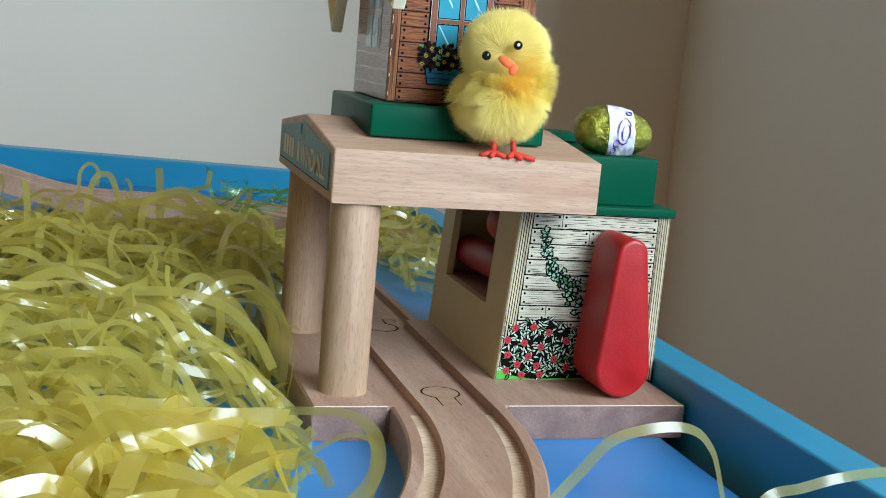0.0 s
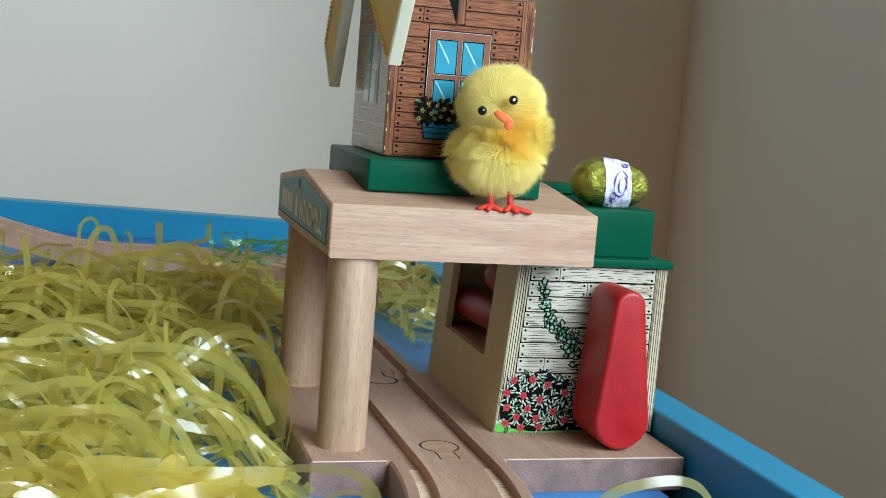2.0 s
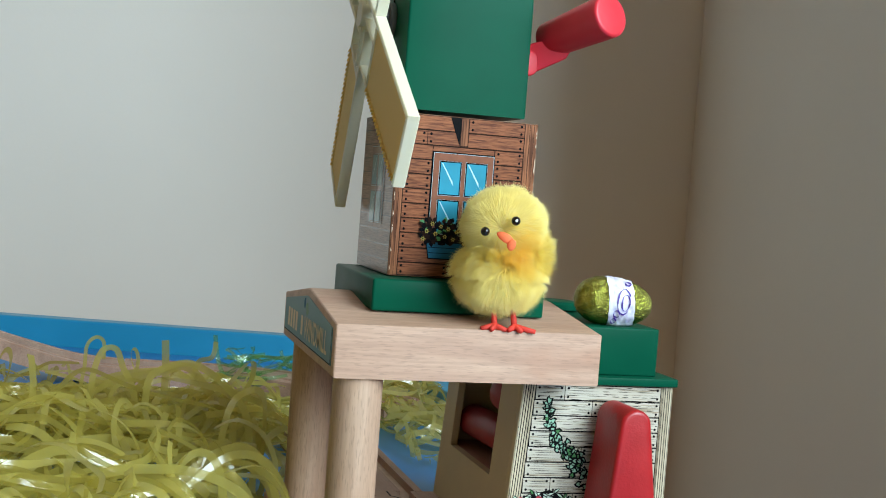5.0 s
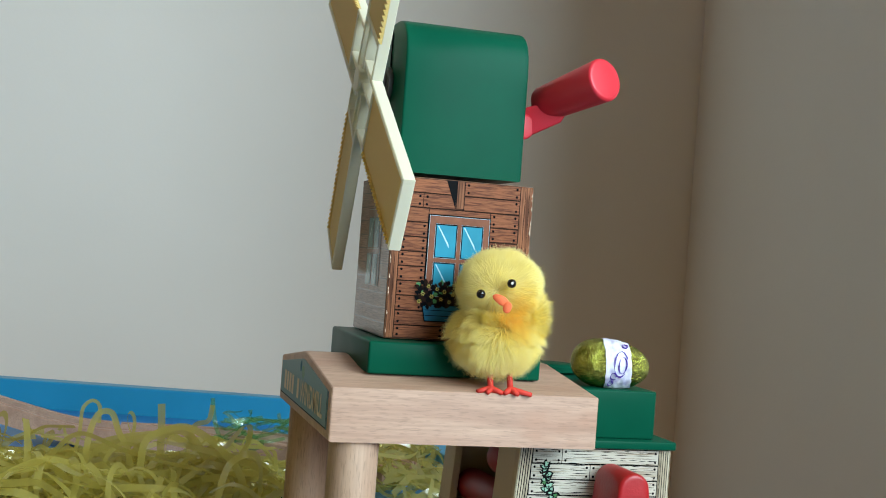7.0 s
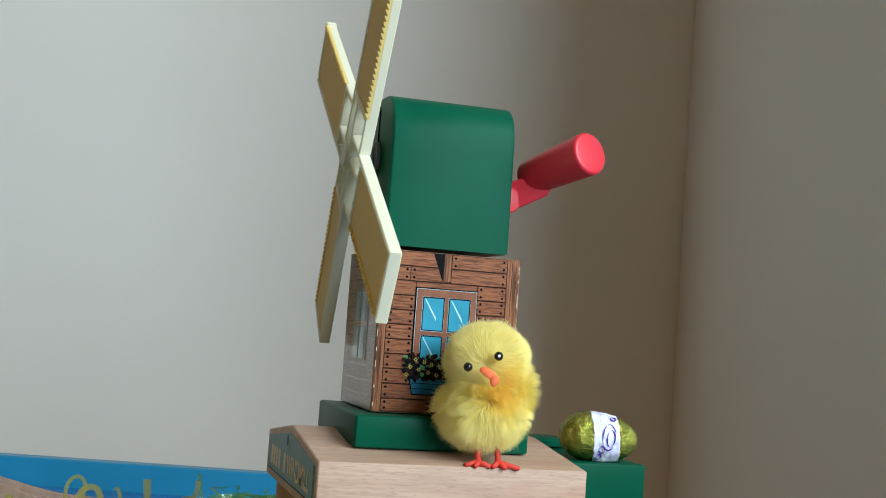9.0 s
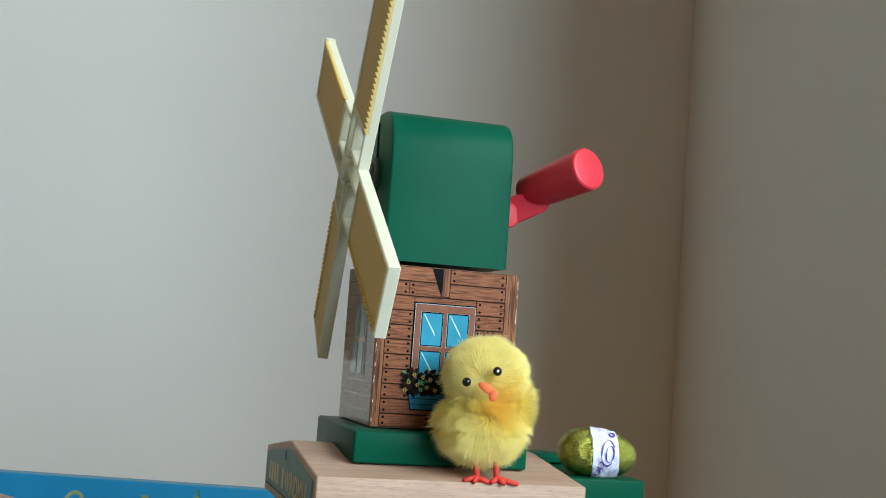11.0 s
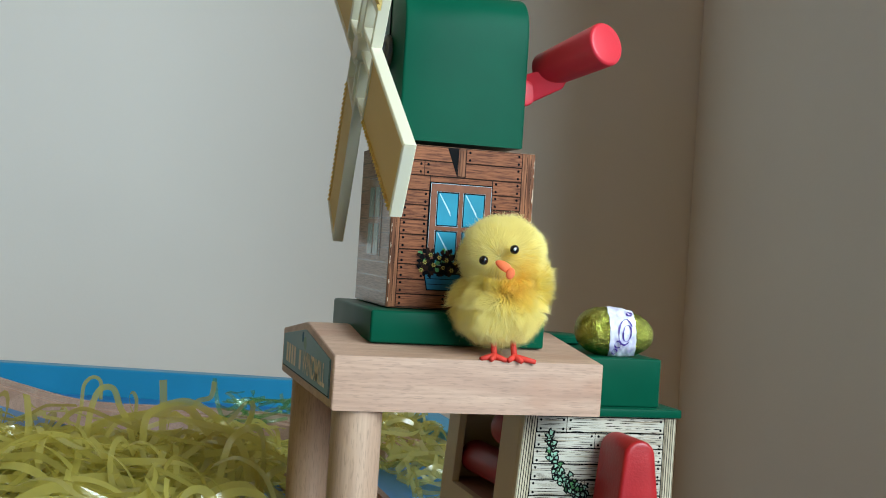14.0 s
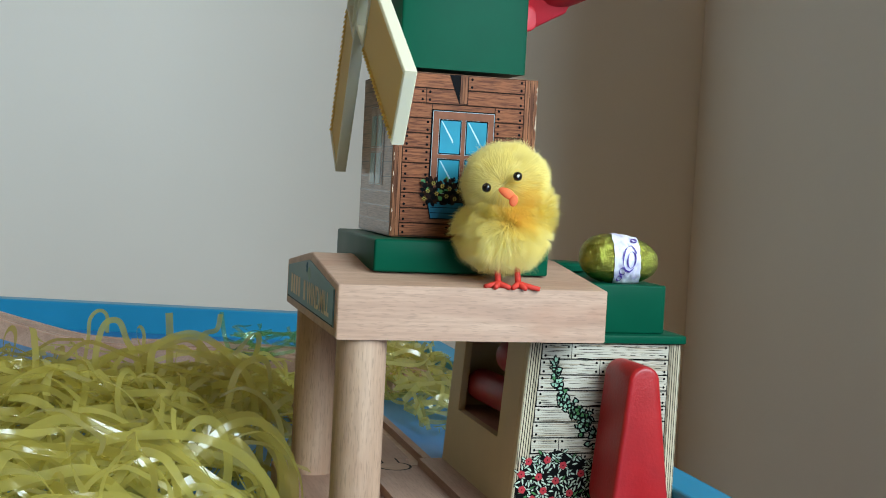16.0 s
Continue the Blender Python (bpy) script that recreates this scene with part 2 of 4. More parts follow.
part("tray", prism([(LEFT, FRONT + 16.5, -20), (RX0, FRONT + 16.5, -20), (RX0, by(RX0) - 1, -20), (LEFT, by(LEFT) - 1, -20)], (0, 0, 13), 0), wood_x, table, "wooden tray bottom")
for lx, ly in ((LEFT + 30, FRONT + 60), (RX0 - 40, FRONT + 60), (RX0 - 40, 450), (LEFT + 30, 560)):
    part("leg", block(lx - 22, lx + 22, ly - 22, ly + 22, -450, -20, 2), wood_z, table)

# ---- the toy: base, pillars, roof ----
MID = 61.5
toy = thing("toy_windmill_station", "wooden toy railway windmill station with beech roof and green plastic parts", "toy building")


def track_profile(left=-20.0, right=20.0, top=12.0):
    """Cross section of a wooden track, from lower left over the top to lower right: (x, z)."""
    g, w, d = 12.6, 3.1, 3.2
    return [(left, 0), (left, top - 0.8), (left + 0.8, top), (-g - w, top), (-g - w + 0.3, top - d), (-g + w - 0.3, top - d), (-g + w, top), (g - w, top), (g - w + 0.3, top - d), (g + w - 0.3, top - d), (g + w, top), (right - 0.8, top), (right, top - 0.8), (right, 0)]


def sweep(profile, stations, mats, groove=True):
    """A solid swept along stations of (x, y, z, heading in degrees) in toy millimetres."""
    bm = bmesh.new()
    rows = []
    for x, y, z, h in stations:
        c, s = math.cos(radians(h)), math.sin(radians(h))
        rows.append([bm.verts.new(mm(x + c * px, y + s * px, z + pz)) for px, pz in profile])
    n = len(profile)
    for a, b in zip(rows, rows[1:]):
        for i in range(n):
            f = bm.faces.new((a[i], a[(i + 1) % n], b[(i + 1) % n], b[i]))
            if groove and i in (4, 8):
                f.material_index = 1
    bm.faces.new(rows[0])
    bm.faces.new(rows[-1][::-1])
    bmesh.ops.recalc_face_normals(bm, faces=bm.faces[:])
    return bm


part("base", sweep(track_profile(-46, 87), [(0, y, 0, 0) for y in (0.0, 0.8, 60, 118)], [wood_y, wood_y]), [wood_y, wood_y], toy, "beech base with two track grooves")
part("base_front", block(21, 86.8, -0.35, 0.2, 0.2, 11.4, 0.1, 1), wood_end_shaded, toy, "end grain of the base with shade in its colour")
part("base_front", block(-45.8, -21, -0.35, 0.2, 0.2, 11.4, 0.1, 1), wood_end_shaded, toy, "end grain of the base with shade in its colour")
for py in (17.5, 100.0):
    shade(part("pillar", rod((-32.6, py, 12), (-32.6, py, 77), 8.3, seg=48), wood_z, toy))
roof_outline = [(-43.2, 8, 76.8), (-43.2, 8, 94.4), (-43.2, MID - 3, 100.6), (-43.2, MID + 3, 100.6), (-43.2, 115, 94.4), (-43.2, 115, 76.8)]
shade(part("roof", prism(roof_outline, (92.4, 0, 0), 1.0, 3), wood_x, toy, "pale beech gabled roof block"), 25)
sign_face = plain("blue grey sign print", lin(96, 136, 146), rough=0.45, vary=0.1)
part("sign", prism([(-43.0, 12, 80), (-43.0, 12, 92.4), (-43.0, MID - 2, 97.8), (-43.0, MID + 2, 97.8), (-43.0, 111, 92.4), (-43.0, 111, 80)], (-0.5, 0, 0), 0.1, 1), sign_face, toy, "blue-grey printed name sign")

# ---- windmill tower ----
GB = (-28, 33.8, 25.7, 93)
shade(part("tower_base", block(GB[0], GB[1], GB[2], GB[3], 97.3, 108.3, 0.9, 3), green, toy, "green plastic plinth"))
tower_brown = plain("brown print", lin(150, 104, 74), rough=0.3, vary=0.15, scale=200)
part("tower", block(-20.3, 31.2, 38.4, 90.5, 108.6, 165.6, 0.5, 2), tower_brown, toy, "brown plank-printed tower block")
cap = []
for i in range(33):
    a = math.pi * (1 - i / 32)
    k = abs(math.cos(a)) ** 0.6
    cap.append((-19.4, MID + 23.2 * k * (1 if math.cos(a) > 0 else -1), 200.5 + 21.8 * abs(math.sin(a)) ** 0.6))
shade(part("cap", prism([(-19.4, MID - 23.2, 167)] + cap + [(-19.4, MID + 23.2, 167)], (45.4, 0, 0), 0.9, 3), green, toy, "rounded green plastic windmill cap"), 30)
HUB = (-30.6, 62.0, 200.7)
sails = part("sails", rod((HUB[0] - 1.5, HUB[1], HUB[2]), (-26, HUB[1], HUB[2]), 4.5, bevel=0.5), cream, toy, "cream plastic four-bladed sails")
part("shaft", rod((-27, HUB[1], HUB[2]), (-19, HUB[1], HUB[2]), 3.2), steel, toy)


def blade_frame(k):
    """Outward and sideways unit vectors of blade k in the sail plane."""
    a = radians(-35.5) - k * math.pi / 2
    e1, e2 = Vector((0.006, -1, 0)), Vector((-0.03, 0, 1))
    return math.cos(a) * e1 + math.sin(a) * e2, -math.sin(a) * e1 + math.cos(a) * e2


for k in range(4):
    d, s = blade_frame(k)
    warp, twist = (0.01 if k == 3 else 0.012 if k == 1 else 0.0), (-0.065 if k == 1 else 0.0)     # two blades bent, one of them twisted, to fit the camera's view
    at = lambda u, v, x=0.0: tuple(Vector(HUB) + d * u + s * v + Vector((x + warp * u + twist * v, 0, 0)))
    bm = bmesh.new()
    T = 4.2
    rim = lambda pts, x=0.0, t=T: prism([at(u, v, x) for u, v in pts], (t, 0, 0), 0.3, 1, bm)
    rim([(2, 9.0), (80.4, 9.0), (80.4, 7.2), (2, 7.2)])
    rim([(80.4, 7.2), (80.4, -18.1), (78.6, -18.1), (78.6, 7.2)])
    rim([(2, 1.0), (23, 1.0), (23, -0.6), (2, -0.6)])
    rim([(21, 7.2), (23, 7.2), (23, -15.6), (21, -15.6)])
    rim([(9, -15.6), (23, -15.6), (23, -17.2), (9, -17.2)])
    rim([(23, 7.2), (78.6, 7.2), (78.6, -17.2), (23, -17.2)], 0.9, T - 0.9)
    part("blade", bm, cream, sails)
    part("sail_cloth", prism([at(u, v, 0.45) for u, v in ((23, 7.0), (78.4, 7.0), (78.4, -16.4), (23, -16.4))], (0.4, 0, 0), 0), sail, sails, "yellow sail panel")
    saw = [(23, 1.0)]
    for i in range(26):      # moulded teeth along the trailing edge
        u = 23 + i * 2.13
        saw += [(u, 0.35), (u + 1.9, -0.65)]
    saw += [(78.4, 0.35), (78.4, 1.0)]
    part("toothed_edge", prism([at(u, -17.3, x) for u, x in saw], tuple(s * 0.9), 0), sail, sails, "serrated cream edge of the sail")

# ---- the crank ----
shade(part("crank_knob", rod((35.5, 48, 196.8), (47.6, 19, 204.2), 6.5, 7.8, bevel=1.3), red_plastic, toy, "red plastic crank handle"))
shade(part("crank_arm", prism([(26, 44, 184.8), (30, 43, 184.6), (40, 39, 190.2), (43, 37, 197), (30, 42, 195.5), (26, 44, 194)], (1, 5, 0), 0.8, 3), red_plastic, toy, "red plastic crank arm"))
shade(part("crank_boss", rod((26.2, 46, 187.5), (26.9, 42, 187.5), 4.7, bevel=0.8), red_plastic, toy))

# ---- the shed beside the track ----
shed = part("shed", prism([(25.9, 29.7, 12), (88.5, 29.7, 12), (88.5, 29.7, 74), (30.1, 29.7, 74)], (0, 3.5, 0), 0.3, 1), beige, toy, "shed block with plank print and open side")
slope = lambda z: 25.9 + 4.2 * (z - 12) / 62
lean = lambda y0, y1, z0, z1: prism([(slope(z0), y0, z0), (slope(z0) + 3, y0, z0), (slope(z1) + 3, y0, z1), (slope(z1), y0, z1)], (0, y1 - y0, 0), 0.2, 1)
part("side_wall", lean(33.2, 118, 12, 35.4), beige, shed)
part("side_wall", lean(33.2, 52, 35.4, 74), beige, shed)
part("side_wall", lean(103.5, 118, 35.4, 74), beige, shed)
part("back_wall", block(31, 88.4, 115, 118.2, 12, 74, 0.2, 1), beige, shed)
part("side_wall", block(85.5, 88.3, 33.2, 115, 12, 74, 0.2, 1), beige, shed)
part("inner_floor", block(29.5, 85.5, 33.2, 115, 33, 35.2, 0), wood_y, shed)
part("inner_wall", block(52, 54, 33.2, 115, 35.2, 74, 0), beige, shed)
shade(part("roller", rod((38.5, 59, 47), (38.5, 110, 45), 6.6, bevel=2.0), dark_red, toy, "dark red wooden roller"))
shade(part("roller", rod((38.5, 57, 63), (38.5, 72, 63), 7.0, bevel=2.0), dark_red, toy, "dark red wooden roller"))
shade(part("shed_eave", block(27, 89.4, 27.7, 120, 74, 77, 0.5), green, toy, "green plastic eaves plate"))
shade(part("shed_top", block(34, 82.6, 32.8, 113, 77, 94.6, 0.7, 3), green, toy, "green plastic roof block"))
shade(part("shed_cowl", rod((63.5, 90, 94.6), (63.5, 90, 98.6), 11.0, bevel=3.0), green, toy, "round green plastic cowl"))

# red loading lever: a tapered paddle with rounded ends
lever = []
for i in range(13):
    a = math.pi * (i / 12)
    lever.append((63.6 + 5.7 * math.cos(a), 5.5, 63.9 + 5.4 * math.sin(a)))
for i in range(13):
    a = math.pi * (1 + i / 12)
    lever.append((64.6 + 10.4 * math.cos(a), 5.5, 23.0 + 10.3 * math.sin(a)))
push = Vector((-0.5, 21.0, 0))
shade(part("loading_lever", prism(lever, push, 1.5, 4), red, toy, "red painted wooden lever paddle"), 40)
part("lever_axle", rod((63, 26, 46), (63, 30, 46), 3.5), dark_red, toy)

# ---- printed faces ----
def streaks(name, light, dark, lo, hi, axis, fine, length, coat=0.4):
    """Printed plank: drawn grain strokes along one axis."""
    m, nt, b = nodes_of(name)
    s = [fine] * 3
    s[axis] = length
    n1 = node(nt, "ShaderNodeTexNoise", Scale=1.0, Detail=2.0, Roughness=0.6)
    nt.links.new(coords(nt, s), n1.inputs["Vector"])
    col = ramp(nt, n1.outputs["Fac"], [(lo, dark), (hi, light)])
    geo = nt.nodes.new("ShaderNodeNewGeometry")
    tint = ramp(nt, geo.outputs["Random Per Island"], [(0, (0.84, 0.84, 0.84, 1)), (1, (1, 1, 1, 1))])
    mul = nt.nodes.new("ShaderNodeMix")
    mul.data_type, mul.blend_type = "RGBA", "MULTIPLY"
    mul.inputs[0].default_value = 1.0
    nt.links.new(col, mul.inputs[6])
    nt.links.new(tint, mul.inputs[7])
    nt.links.new(mul.outputs[2], b.inputs["Base Color"])
    b.inputs["Roughness"].default_value = 0.38
    b.inputs["Specular IOR Level"].default_value = 0.1 if coat < 0.2 else 0.5
    b.inputs["Coat Weight"].default_value = coat
    b.inputs["Coat Roughness"].default_value = 0.12
    return m


plank_white = streaks("cream plank print", lin(204, 197, 180), lin(152, 134, 106), 0.3, 0.48, 0, 3000, 60, 0.05)
post_white = streaks("cream post print", lin(206, 193, 165), lin(90, 76, 56), 0.36, 0.5, 2, 1500, 8, 0.05)
plank_brown = streaks("brown plank print", lin(150, 92, 60), lin(92, 52, 36), 0.32, 0.62, 0, 2600, 190, 0.0)
plank_side = streaks("brown side plank print", lin(176, 136, 110), lin(122, 86, 64), 0.34, 0.6, 1, 2800, 120, 0.55)
post_brown = streaks("brown post print", lin(152, 98, 66), lin(86, 50, 32), 0.36, 0.6, 2, 1300, 60, 0.0)
pane_blue = plain("sky blue print", lin(44, 134, 158), rough=0.45, vary=0.14, scale=90, spec=0.12)
glint = plain("pale blue print", lin(166, 202, 214), rough=0.3)
frame_brown = plain("window frame print", lin(128, 82, 62), rough=0.5, vary=0.14, scale=300, spec=0.1)
leaf_pale = plain("pale leaf print", lin(182, 202, 184), rough=0.6, vary=0.2, scale=400, spec=0.1)
leaf_green = plain("green leaf print", lin(58, 120, 62), rough=0.4, vary=0.3, scale=400)
ivy_green = plain("ivy leaf print", lin(136, 176, 150), rough=0.4, vary=0.25, scale=400)
flower_red = plain("red flower print", lin(176, 30, 44), rough=0.4)
grass_print = plain("grass green print", lin(84, 176, 62), rough=0.4)
trough_blue = plain("teal trough print", lin(36, 96, 122), rough=0.6, spec=0.1, vary=0.15, scale=300)
flower_yellow = plain("yellow flower print", lin(186, 166, 84), rough=0.6, spec=0.1)
ink = plain("cream lettering", lin(220, 200, 172), rough=0.5)
chip = plain("bare chipped wood", lin(214, 190, 164), rough=0.8, vary=0.12, scale=400)
# sail-side copies of the print, paled so the colour holds the face's glare
side_line = plain("glossy dark print with painted glare", lin(104, 76, 60), rough=0.3, coat=1.0)
side_pane = plain("glossy blue print with painted glare", lin(92, 150, 160), rough=0.3, vary=0.12, scale=90, coat=1.0)
side_frame = plain("glossy frame print with painted glare", lin(140, 104, 84), rough=0.3, coat=1.0)
PRINT = [ink, chip, side_line, side_pane, side_frame, black, plank_white, post_white, plank_brown, plank_side, post_brown, pane_blue, glint, frame_brown, leaf_pale, leaf_green, ivy_green, flower_red, grass_print, trough_blue, flower_yellow, brown_line]
K = {m.name: i for i, m in enumerate(PRINT)}


class Sheet:
    """A printed sheet on an upright face: flat shapes laid over one another in thin ink layers."""

    def __init__(self, to3):
        self.to3, self.v, self.f, self.m = to3, [], [], []

    def poly(self, pts, layer, mat):
        n = len(self.v)
        self.v += [mm(*self.to3(a, b, 0.05 + 0.05 * layer)) for a, b in pts]
        self.f.append(list(range(n, n + len(pts))))
        self.m.append(K[mat.name])

    def rect(self, a0, a1, b0, b1, layer, mat):
        self.poly([(a0, b0), (a1, b0), (a1, b1), (a0, b1)], layer, mat)

    def disc(self, a, b, r, layer, mat, n=8, turn=0.0, squash=1.0):
        self.poly([(a + r * math.cos(turn + 2 * math.pi * i / n), b + squash * r * math.sin(turn + 2 * math.pi * i / n)) for i in range(n)], layer, mat)

    def leaf(self, a, b, length, width, turn, layer, mat):
        c, s = math.cos(turn), math.sin(turn)
        self.poly([(a + c * u - s * v, b + s * u + c * v) for u, v in ((0, 0), (length * .3, width * .5), (length * .65, width * .4), (length, 0), (length * .65, -width * .4), (length * .3, -width * .5))], layer, mat)

    def plank(self, a0, a1, b0, b1, mat, nails):
        self.rect(a0 + 0.12, a1 - 0.12, b0 + 0.24, b1 - 0.24, 1, mat)
        if mat is plank_white:
            for k in range(6):       # broken grain lines, drawn along the plank
                b, a = b0 + 0.55 + (b1 - b0 - 1.1) * (k + rng.uniform(-0.3, 0.3)) / 5, a0 + rng.uniform(0.2, 2.5)
                while a < a1 - 1.2:
                    L = min(rng.uniform(2.5, 13), a1 - 0.3 - a)
                    self.leaf(a, b + rng.uniform(-0.12, 0.12), L, rng.uniform(0.13, 0.32), 0, 1.4 + 0.01 * k, black if rng.random() < 0.4 else brown_line)
                    a += L + rng.uniform(0.2, 2.2)
        for a in ([a0 + 1.3] if "l" in nails else []) + ([a1 - 1.3] if "r" in nails else []):
            for b in (b0 + 1.25, b1 - 1.25):
                self.disc(a, b, 0.48, 2, black)

    def done(self, name, parent, label):
        ob = new(name, mesh_from(name, self.v, self.f, PRINT, self.m))
        ob.parent = parent
        return tagged(ob, label)


rng = random.Random(4)
# shed front: cream planks, corner posts, ivy, flowering bush
sh = Sheet(lambda a, b, o: (a, 29.7 - o, b))
lf = lambda z: slope(z) + 0.3
sh.poly([(lf(12.3), 12.3), (88.2, 12.3), (88.2, 73.7), (lf(73.7), 73.7)], 0, black)
for k in range(5):
    w = 0.92
    sh.poly([(lf(12.4) + 0.1 + k * w, 12.4), (lf(12.4) + k * w + w - 0.22, 12.4), (lf(73.6) + k * w + w - 0.22, 73.6), (lf(73.6) + 0.1 + k * w, 73.6)], 1, post_white)
    sh.rect(83.8 + k * 0.88, 83.8 + k * 0.88 + 0.66, 12.4, 73.6, 1, post_white)
ROWS_Z = [73.6 - 5.62 * i for i in range(12)]
cuts = {0: [46], 1: [57], 2: [], 3: [], 4: [54], 5: [], 6: [43], 7: [52], 8: [], 9: [60], 10: []}
for i in range(11):
    z1, z0 = ROWS_Z[i], max(ROWS_Z[i + 1], 12.4)
    xs = [lf(z0) + 4.9] + cuts[i] + [83.6]
    for a, b in zip(xs, xs[1:]):
        sh.plank(a, b, z0, z1, plank_white, "lr")
shed_to3 = sh.to3
sh.done("plank_print", shed, "cream plank print with black nail heads")
sh = Sheet(shed_to3)
ivy = [(34.9, 71.9), (40.1, 69.1), (40.2, 62.9), (41.8, 57.8), (45.6, 52.8), (49.4, 48.7), (53.2, 44.6), (59.5, 37.4)]
for i in range(len(ivy) - 1):
    for j in range(7 + 3 * i):
        t = rng.random()
        spread = 1.2 + 0.35 * i
        a = ivy[i][0] + t * (ivy[i + 1][0] - ivy[i][0]) + rng.uniform(-spread, spread)
        b = ivy[i][1] + t * (ivy[i + 1][1] - ivy[i][1]) + rng.uniform(-spread, spread)
        turn, ly = rng.random() * 6.28, 3 + 0.16 * j + 2.4 * i
        r = rng.uniform(0.85, 1.15)
        heart = lambda q: [(a + q * (math.cos(turn) * u - math.sin(turn) * v), b + q * (math.sin(turn) * u + math.cos(turn) * v)) for u, v in ((-0.5, 0), (-1.1, 0.75), (-0.2, 1.0), (0.5, 0.6), (1.2, 0), (0.5, -0.6), (-0.2, -1.0), (-1.1, -0.75))]
        sh.poly(heart(r * 1.26), ly * 0.2, black)
        sh.poly(heart(r * 0.64), ly * 0.2 + 0.1, leaf_green if rng.random() < 0.2 else ivy_green)
sh.done("ivy_print", shed, "printed green ivy stem with black outlines")
sh = Sheet(shed_to3)
outline = [(28, 16), (27.5, 22), (29, 28), (32, 31), (37, 34), (43, 35.5), (50, 33), (57, 31), (61, 28), (62, 20), (62, 13.0), (40, 12.6), (31, 14)]
sh.poly(outline, 4.2, black)
flowers = [(32, 31.5), (39, 32), (45, 30), (29.5, 27), (36, 26), (42.5, 24.5), (30, 21.5), (38, 21), (34, 18), (41.5, 17.5), (48, 20), (52, 27), (30, 15.6), (36, 14), (43, 14.3), (53, 17), (57, 23)]
for i in range(290):
    a, b = rng.uniform(29.5, 60), rng.uniform(14, 34.5)
    if b > 30 + 5 * math.sin((a - 27) / 34 * math.pi):
        continue
    turn, ly = rng.random() * 6.28, 4.4 + i * 0.012
    L = rng.uniform(1.9, 3.1)
    sh.leaf(a, b, L + 0.5, 1.5, turn, ly, black)
    sh.leaf(a + 0.25 * math.cos(turn), b + 0.25 * math.sin(turn), L, 0.7, turn, ly + 0.006, leaf_pale if rng.random() < 0.85 else leaf_green)
for n, (a, b) in enumerate(flowers):
    for k in range(5):
        sh.disc(a + 0.75 * math.cos(k * 1.257 + b), b + 0.75 * math.sin(k * 1.257 + b), 0.74, 8.0 + 0.01 * k, flower_red, 6)
    sh.disc(a, b, 0.28, 8.1, black, 6)
    for k in range(2):
        turn = n * 2.1 + k * 2.6
        sh.leaf(a + 1.1 * math.cos(turn), b + 1.1 * math.sin(turn), 2.5, 1.2, turn, 8.2, black)
        sh.leaf(a + 1.3 * math.cos(turn), b + 1.3 * math.sin(turn), 2.0, 0.65, turn, 8.3, leaf_pale)
sh.poly([(26.3, 12.4), (61, 12.4), (58, 13.4), (45, 13.0), (36, 13.4), (31.4, 14.6), (30.6, 16.6), (26.8, 15.6)], 4.1, grass_print)
for k in range(8):
    sh.leaf(26.6 + k * 0.6, 15.4, 2.0, 0.5, 1.2 + 0.1 * k, 4.3, leaf_pale)
sh.done("bush_print", shed, "printed bush with pale leaves and red flowers")

# tower front: brown planks, window, flower trough
tw = Sheet(lambda a, b, o: (a, 38.4 - o, b))
TZ = [165.4 - 5.18 * i for i in range(12)]
tw.rect(-20.0, 30.9, 108.9, 165.4, 0, brown_line)
tw.rect(-19.9, -18.5, 109, 165.3, 1, post_brown)
tw.rect(-18.35, -17.2, 109, 165.3, 1, post_brown)
tw.rect(26.4, 28.0, 109, 165.3, 1, post_brown)
tw.rect(28.2, 29.6, 109, 165.3, 1, post_brown)
tw.rect(29.75, 30.8, 109, 165.3, 1, post_brown)
for k in range(44):      # chipped print along both corners
    z, h = rng.uniform(109.5, 164.5), rng.uniform(0.3, 1.6)
    a, w = (30.85, -rng.uniform(0.15, 0.5)) if k % 3 else (-19.95, rng.uniform(0.15, 0.45))
    tw.poly([(a, z - h), (a + w, z - h * 0.3), (a + w * 0.6, z + h * 0.5), (a, z + h)], 2 + 0.02 * k, chip)
for i in range(11):
    z1, z0 = TZ[i], max(TZ[i + 1], 109)
    if i == 0:
        spans = [(-17, 1.5, "l"), (5.4, 26.2, "lr")]
    elif i == 1:
        spans = [(-17, -9.5, "lr"), (-9.5, 5, "l"), (5.4, 26.2, "r")]
    elif i == 2:
        spans = [(-17, -7.2, "l"), (-7.2, 15.5, ""), (15.6, 26.2, "lr")]
    elif i == 10:
        spans = [(-17, 1.2, "lr"), (1.2, 26.2, "lr")]
    elif i == 9:
        spans = [(-17, 26.2, "lr")]
    else:
        spans = [(-17, -7.2, "lr"), (15.6, 26.2, "lr")]
    for a, b, nails in spans:
        tw.plank(a, b, z0, z1, plank_brown, nails)
tw.poly([(-1.6, 165.4), (2.4, 165.4), (2.2, 155.6)], 3, black)
tw.rect(2.3, 5.4, 155.4, 165.4, 3, black)
tw.rect(2.6, 5.2, 155.6, 165.3, 4, post_brown)


